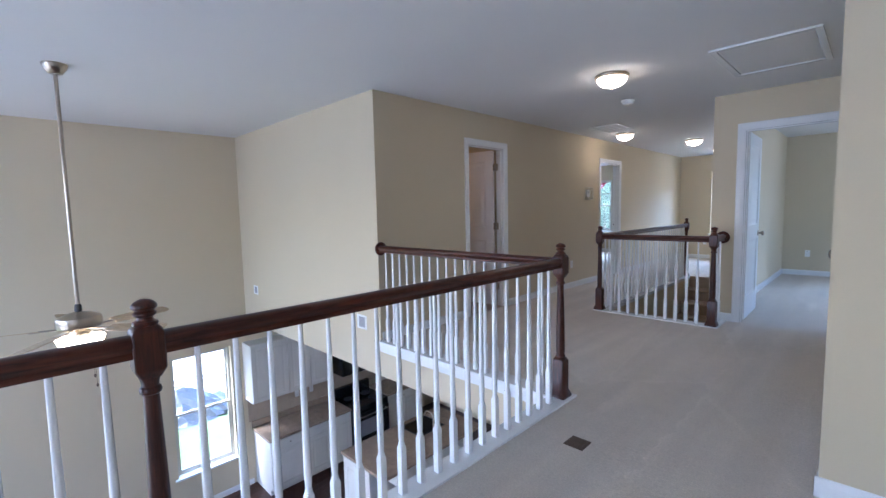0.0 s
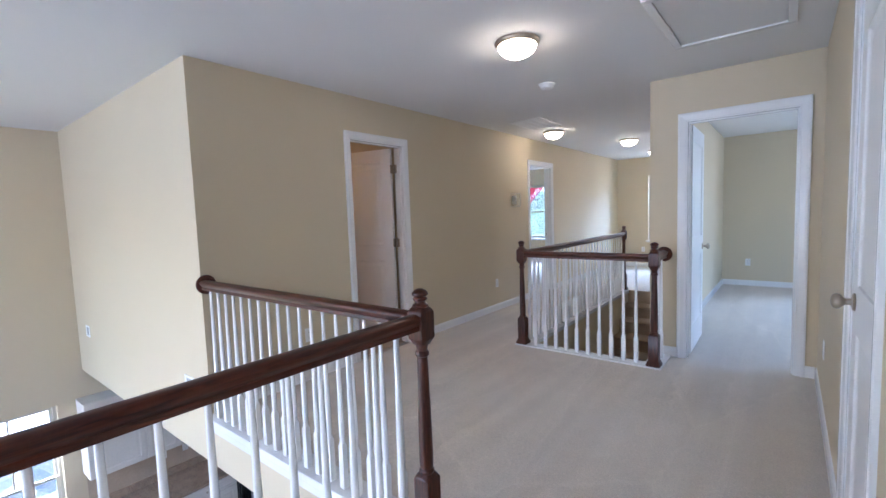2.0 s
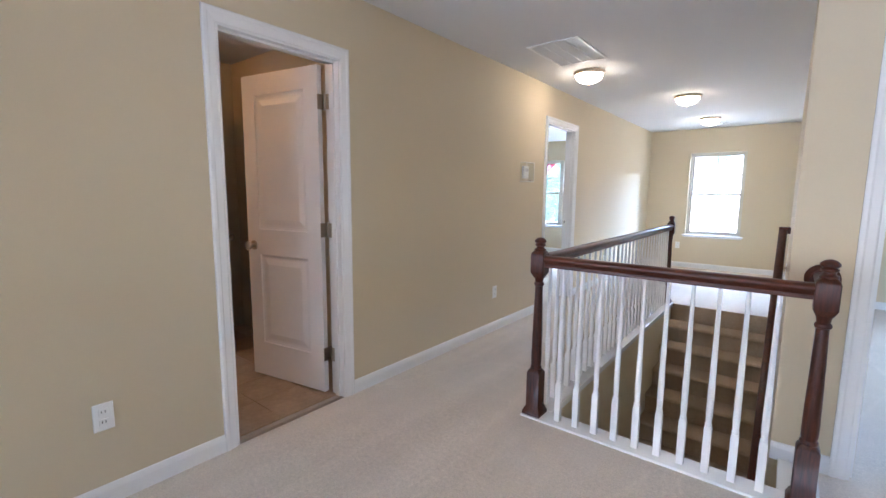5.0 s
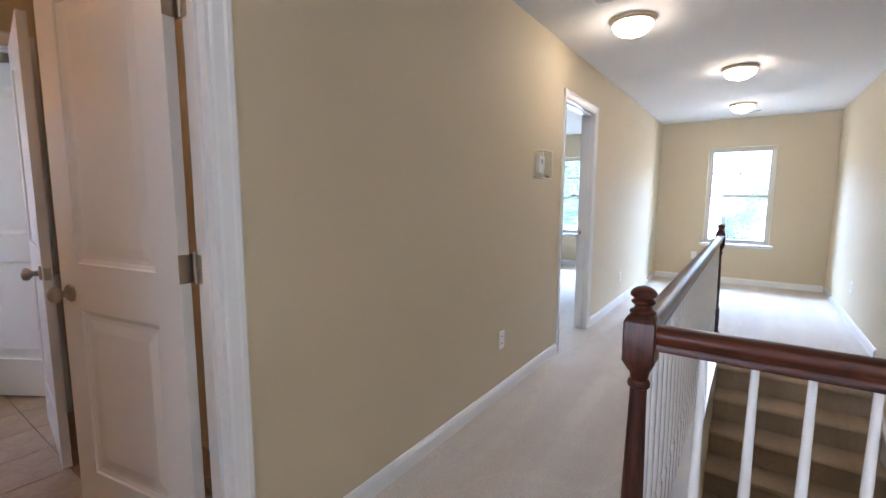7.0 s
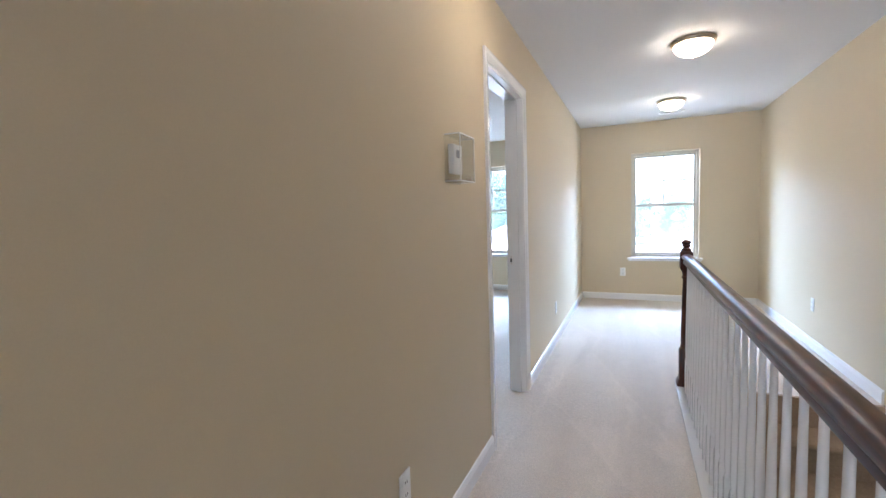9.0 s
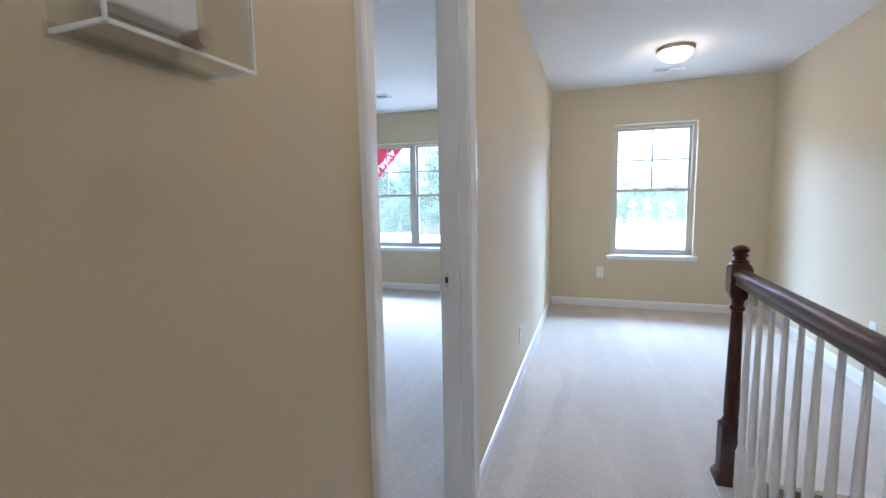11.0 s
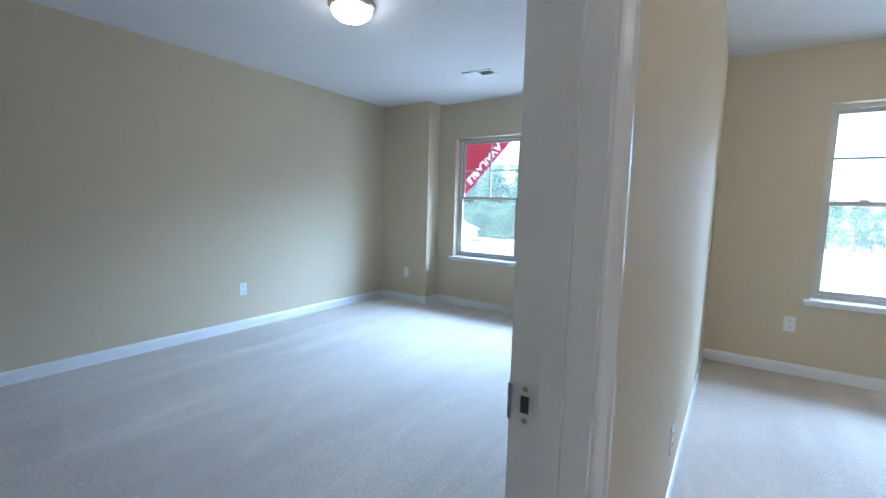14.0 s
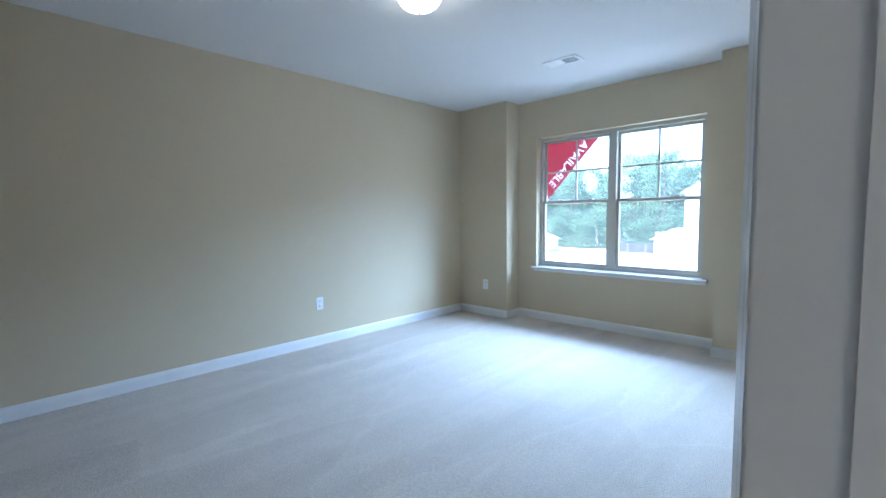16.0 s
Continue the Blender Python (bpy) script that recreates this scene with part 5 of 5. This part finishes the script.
for r_ in range(len(rings) - 1):
    for k in range(4):
        fs.append((r_ * 4 + k, r_ * 4 + (k + 1) % 4, r_ * 4 + 4 + (k + 1) % 4, r_ * 4 + 4 + k))
fs.append(tuple(range(len(vs) - 4, len(vs))))
part("shell", Mesher().add(vs, fs), M_TRIM, tub)
surround = thing("shower_surround", "white moulded shower surround with two shelves above the tub", "shower wall", pose(XW + 0.004, 3.68, th_))
part("back_panel", Mesher().box(0, 0.022, 0, 1.30, 0, 1.5, 0.004), M_TRIM, surround)
part("end_panel", Mesher().box(0.022, 0.74, 1.278, 1.30, 0, 1.5, 0.004), M_TRIM, surround)
for z in (0.31, 0.74):
    part("shelf", Mesher().box(0.022, 0.13, 0.70, 1.278, z - 0.025, z, 0.006), M_TRIM, surround)


# ---- outside ----
setting("ground", Mesher().box(-600, 600, -600, 600, -3.6, -3.22), M_GROUND, "pale bare graded ground of a building site", "ground")
setting("grass", Mesher().box(-10.6, XW - 0.17, -8, 8, -3.215, -3.16), M_GRASS, "green lawn strip beside the house", "grass")
setting("road", Mesher().box(-80, 80, 24, 32, -3.217, -3.18), M_ROAD, "light concrete street", "road")
setting("pavement", Mesher().box(-40, -12.5, -12, 12, -3.216, -3.12), M_ROAD, "pale concrete drive", "pavement")


def crumple():
    rng_ = random.Random(5)
    m = Mesher()
    n = 12
    vs, fs = [], []
    for i in range(n + 1):
        for j in range(n + 1):
            u, v = i / n - 0.5, j / n - 0.5
            r = math.hypot(u, v)
            vs.append((u * 1.6 + rng_.uniform(-0.05, 0.05), v * 2.0 + rng_.uniform(-0.05, 0.05), max(0, 0.75 - r * 1.7) * 0.8 + rng_.uniform(0, 0.10) * (r < 0.45)))
    for i in range(n):
        for j in range(n):
            a = i * (n + 1) + j
            fs.append((a, a + 1, a + n + 2, a + n + 1))
    return m.add(vs, fs)


heap = tagged(part("plastic_sheet_heap", crumple(), M_SHEET, at=pose(-10.2, 2.6, -3.16)), "crumpled dark plastic sheet heaped on the lawn", "plastic sheet")


def house(x, y, w, d, h, yaw, roof, label):
    t = thing("house", label, "house", pose(x, y, -3.22, 0, 0, yaw))
    part("wall", Mesher().box(-w, w, -d, d, 0, h), M_SIDING, t, "white lap siding")
    r = Mesher()
    e = 0.4
    vs = [(-w - e, -d - e, h - 0.1), (w + e, -d - e, h - 0.1), (w + e, d + e, h - 0.1), (-w - e, d + e, h - 0.1), (0, -d - e, h + roof), (0, d + e, h + roof)]
    r.add(vs, [(0, 1, 4), (2, 3, 5), (0, 4, 5, 3), (1, 2, 5, 4), (3, 2, 1, 0)])
    part("roof", r, M_ROOF, t)
    gw = Mesher()
    gw.add([(-w, -d - 0.02, h - 0.1), (w, -d - 0.02, h - 0.1), (0, -d - 0.02, h + roof * w / (w + e))], [(0, 1, 2)])
    for k in range(3):
        xx = -w + (k + 0.5) * 2 * w / 3
        wn_ = part("house_window", Mesher().box(xx - 0.5, xx + 0.5, -d - 0.06, -d - 0.001, 1.0, 2.5), M_TRIM, t)
        part("house_pane", Mesher().box(xx - 0.42, xx + 0.42, -d - 0.075, -d - 0.061, 1.08, 2.42), M_GREYPANEL, wn_)
    k = 0.25
    z = k
    while z < h - 0.1:
        part("lap", Mesher().add([(-w, -d - 0.001, z), (w, -d - 0.001, z), (w, -d - 0.03, z - k + 0.02), (-w, -d - 0.03, z - k + 0.02)], [(3, 2, 1, 0)]), M_SIDING, t)
        z += k
    return t


house(-8.4, 50, 4.6, 5, 6.0, 4, 2.6, "tall white-sided house with a gable roof beyond the street")
house(-15.6, 56, 1.9, 3, 1.9, 0, 1.1, "low white-sided house with a gable roof beyond the lots")
house(-31.2, 54, 1.8, 2, 1.5, 10, 0.8, "low white-sided shed at the edge of the wood")


def tree_meshes(seed, hgt, crown_r):
    r = random.Random(seed)
    tr = Mesher()
    prev, pr = Vector((0, 0, 0)), 0.16
    pts = [(prev, pr)]
    for k in range(1, 7):
        prev = prev + Vector((r.uniform(-0.15, 0.15), r.uniform(-0.15, 0.15), hgt / 7))
        pts.append((prev, 0.16 * (1 - k / 7.5)))
    ring = [(math.cos(t * math.pi / 4), math.sin(t * math.pi / 4)) for t in range(8)]

    def limb(a, ra, b, rb):
        d = (b - a).normalized()
        s = d.orthogonal().normalized()
        u = d.cross(s)
        vs = [a + (s * c + u * q) * ra for c, q in ring] + [b + (s * c + u * q) * rb for c, q in ring]
        tr.add(vs, [(i, (i + 1) % 8, 8 + (i + 1) % 8, 8 + i) for i in range(8)], True)
    tips = []
    for (a, ra), (b, rb) in zip(pts, pts[1:]):
        limb(a, ra, b, rb)
    for k in range(1, 7):
        for q in range(5):
            a, ra = pts[k]
            an = r.uniform(0, 6.3)
            ln = crown_r * r.uniform(0.5, 1.0) * (1.15 - 0.12 * k)
            b = a + Vector((math.cos(an) * ln, math.sin(an) * ln, r.uniform(0.1, 0.8)))
            limb(a, ra * 0.45, b, 0.012)
            tips += [a.lerp(b, v) for v in (0.45, 0.7, 0.9, 1.05)]
    lf = Mesher()
    for tip in tips:
        for _ in range(24):
            c = tip + Vector((r.gauss(0, 0.42), r.gauss(0, 0.42), r.gauss(0, 0.34)))
            n1 = Vector((r.uniform(-1, 1), r.uniform(-1, 1), r.uniform(-1, 1))).normalized()
            n2 = n1.orthogonal().normalized()
            s = r.uniform(0.09, 0.19)
            lf.add([c - n1 * s, c + n2 * s * 0.45, c + n1 * s, c - n2 * s * 0.45], [(0, 1, 2, 3)])
    return tr.mesh("trunk", M_BARK), lf.mesh("crown", M_LEAF)


KINDS = [tree_meshes(11, 8.5, 2.4), tree_meshes(23, 10.5, 2.8), tree_meshes(37, 7.0, 2.0)]
rt = random.Random(8)
for k in range(150):
    x = -82 + k * 0.80 + rt.uniform(-1, 1)
    y = 66 + (k % 3) * 4 + rt.uniform(-2, 3) - abs(x + 25) * 0.10
    a, b = KINDS[k % 3]
    low = x > -8
    t = thing("tree", "young green tree by the building lots" if low else "tall green broadleaf tree in the wood behind the lots", "tree", pose(x, y + (14 if low else 0), -3.25, 0, 0, rt.uniform(0, 360)), group="edge of the wood")
    s = rt.uniform(0.50, 0.75) if low else rt.uniform(0.95, 1.45)
    t.scale = (s, s, s)
    part("trunk", a, None, t)
    part("crown", b, None, t)
for k in range(64):
    x = -62 + k * 0.95 + rt.uniform(-0.4, 0.4)
    t = thing("shrub", "dense green shrub at the foot of the wood", "shrub", pose(x, 61.5 + rt.uniform(-1.2, 1.5), -3.6, 0, 0, rt.uniform(0, 360)), group="undergrowth of the wood")
    s = rt.uniform(0.38, 0.6)
    t.scale = (s * 1.5, s * 1.5, s)
    part("stems", KINDS[k % 3][0], None, t)
    part("foliage", KINDS[k % 3][1], None, t)
fence = thing("silt_fence", "low dark fabric silt fence along the lots", "fence", pose(-24, 58, -3.22))
part("fabric", Mesher().box(0, 14, 0, 0.03, 0.0, 1.1), M_FENCE, fence)
for k in range(8):
    part("stake", Mesher().box(k * 2 - 0.03, k * 2 + 0.03, -0.06, -0.001, 0, 1.25), M_BARK, fence)

# ---- bath tiles and lower planks, piece by piece ----
TILE = Mesher().box(-0.1505, 0.1505, -0.1505, 0.1505, 0, 0.010, 0.0015).mesh("tile", M_TILE)
for i in range(9):
    for j in range(12):
        x, y = -2.99 - i * 0.305, 2.87 + j * 0.305
        if x > -5.46 and y < 6.12:
            part("tile", TILE, None, bath_floor, at=pose(x, y, -0.012))
PLANK = Mesher().box(-0.0605, 0.0605, -0.60, 0.60, 0, 0.006, 0.0012).mesh("plank", M_FLOORWOOD)
for i in range(14):
    for j in range(7):
        part("plank", PLANK, None, lower_floor, at=pose(XW + 0.10 + i * 0.124, -0.6 + j * 1.204 + (i % 3) * 0.4, ZL))
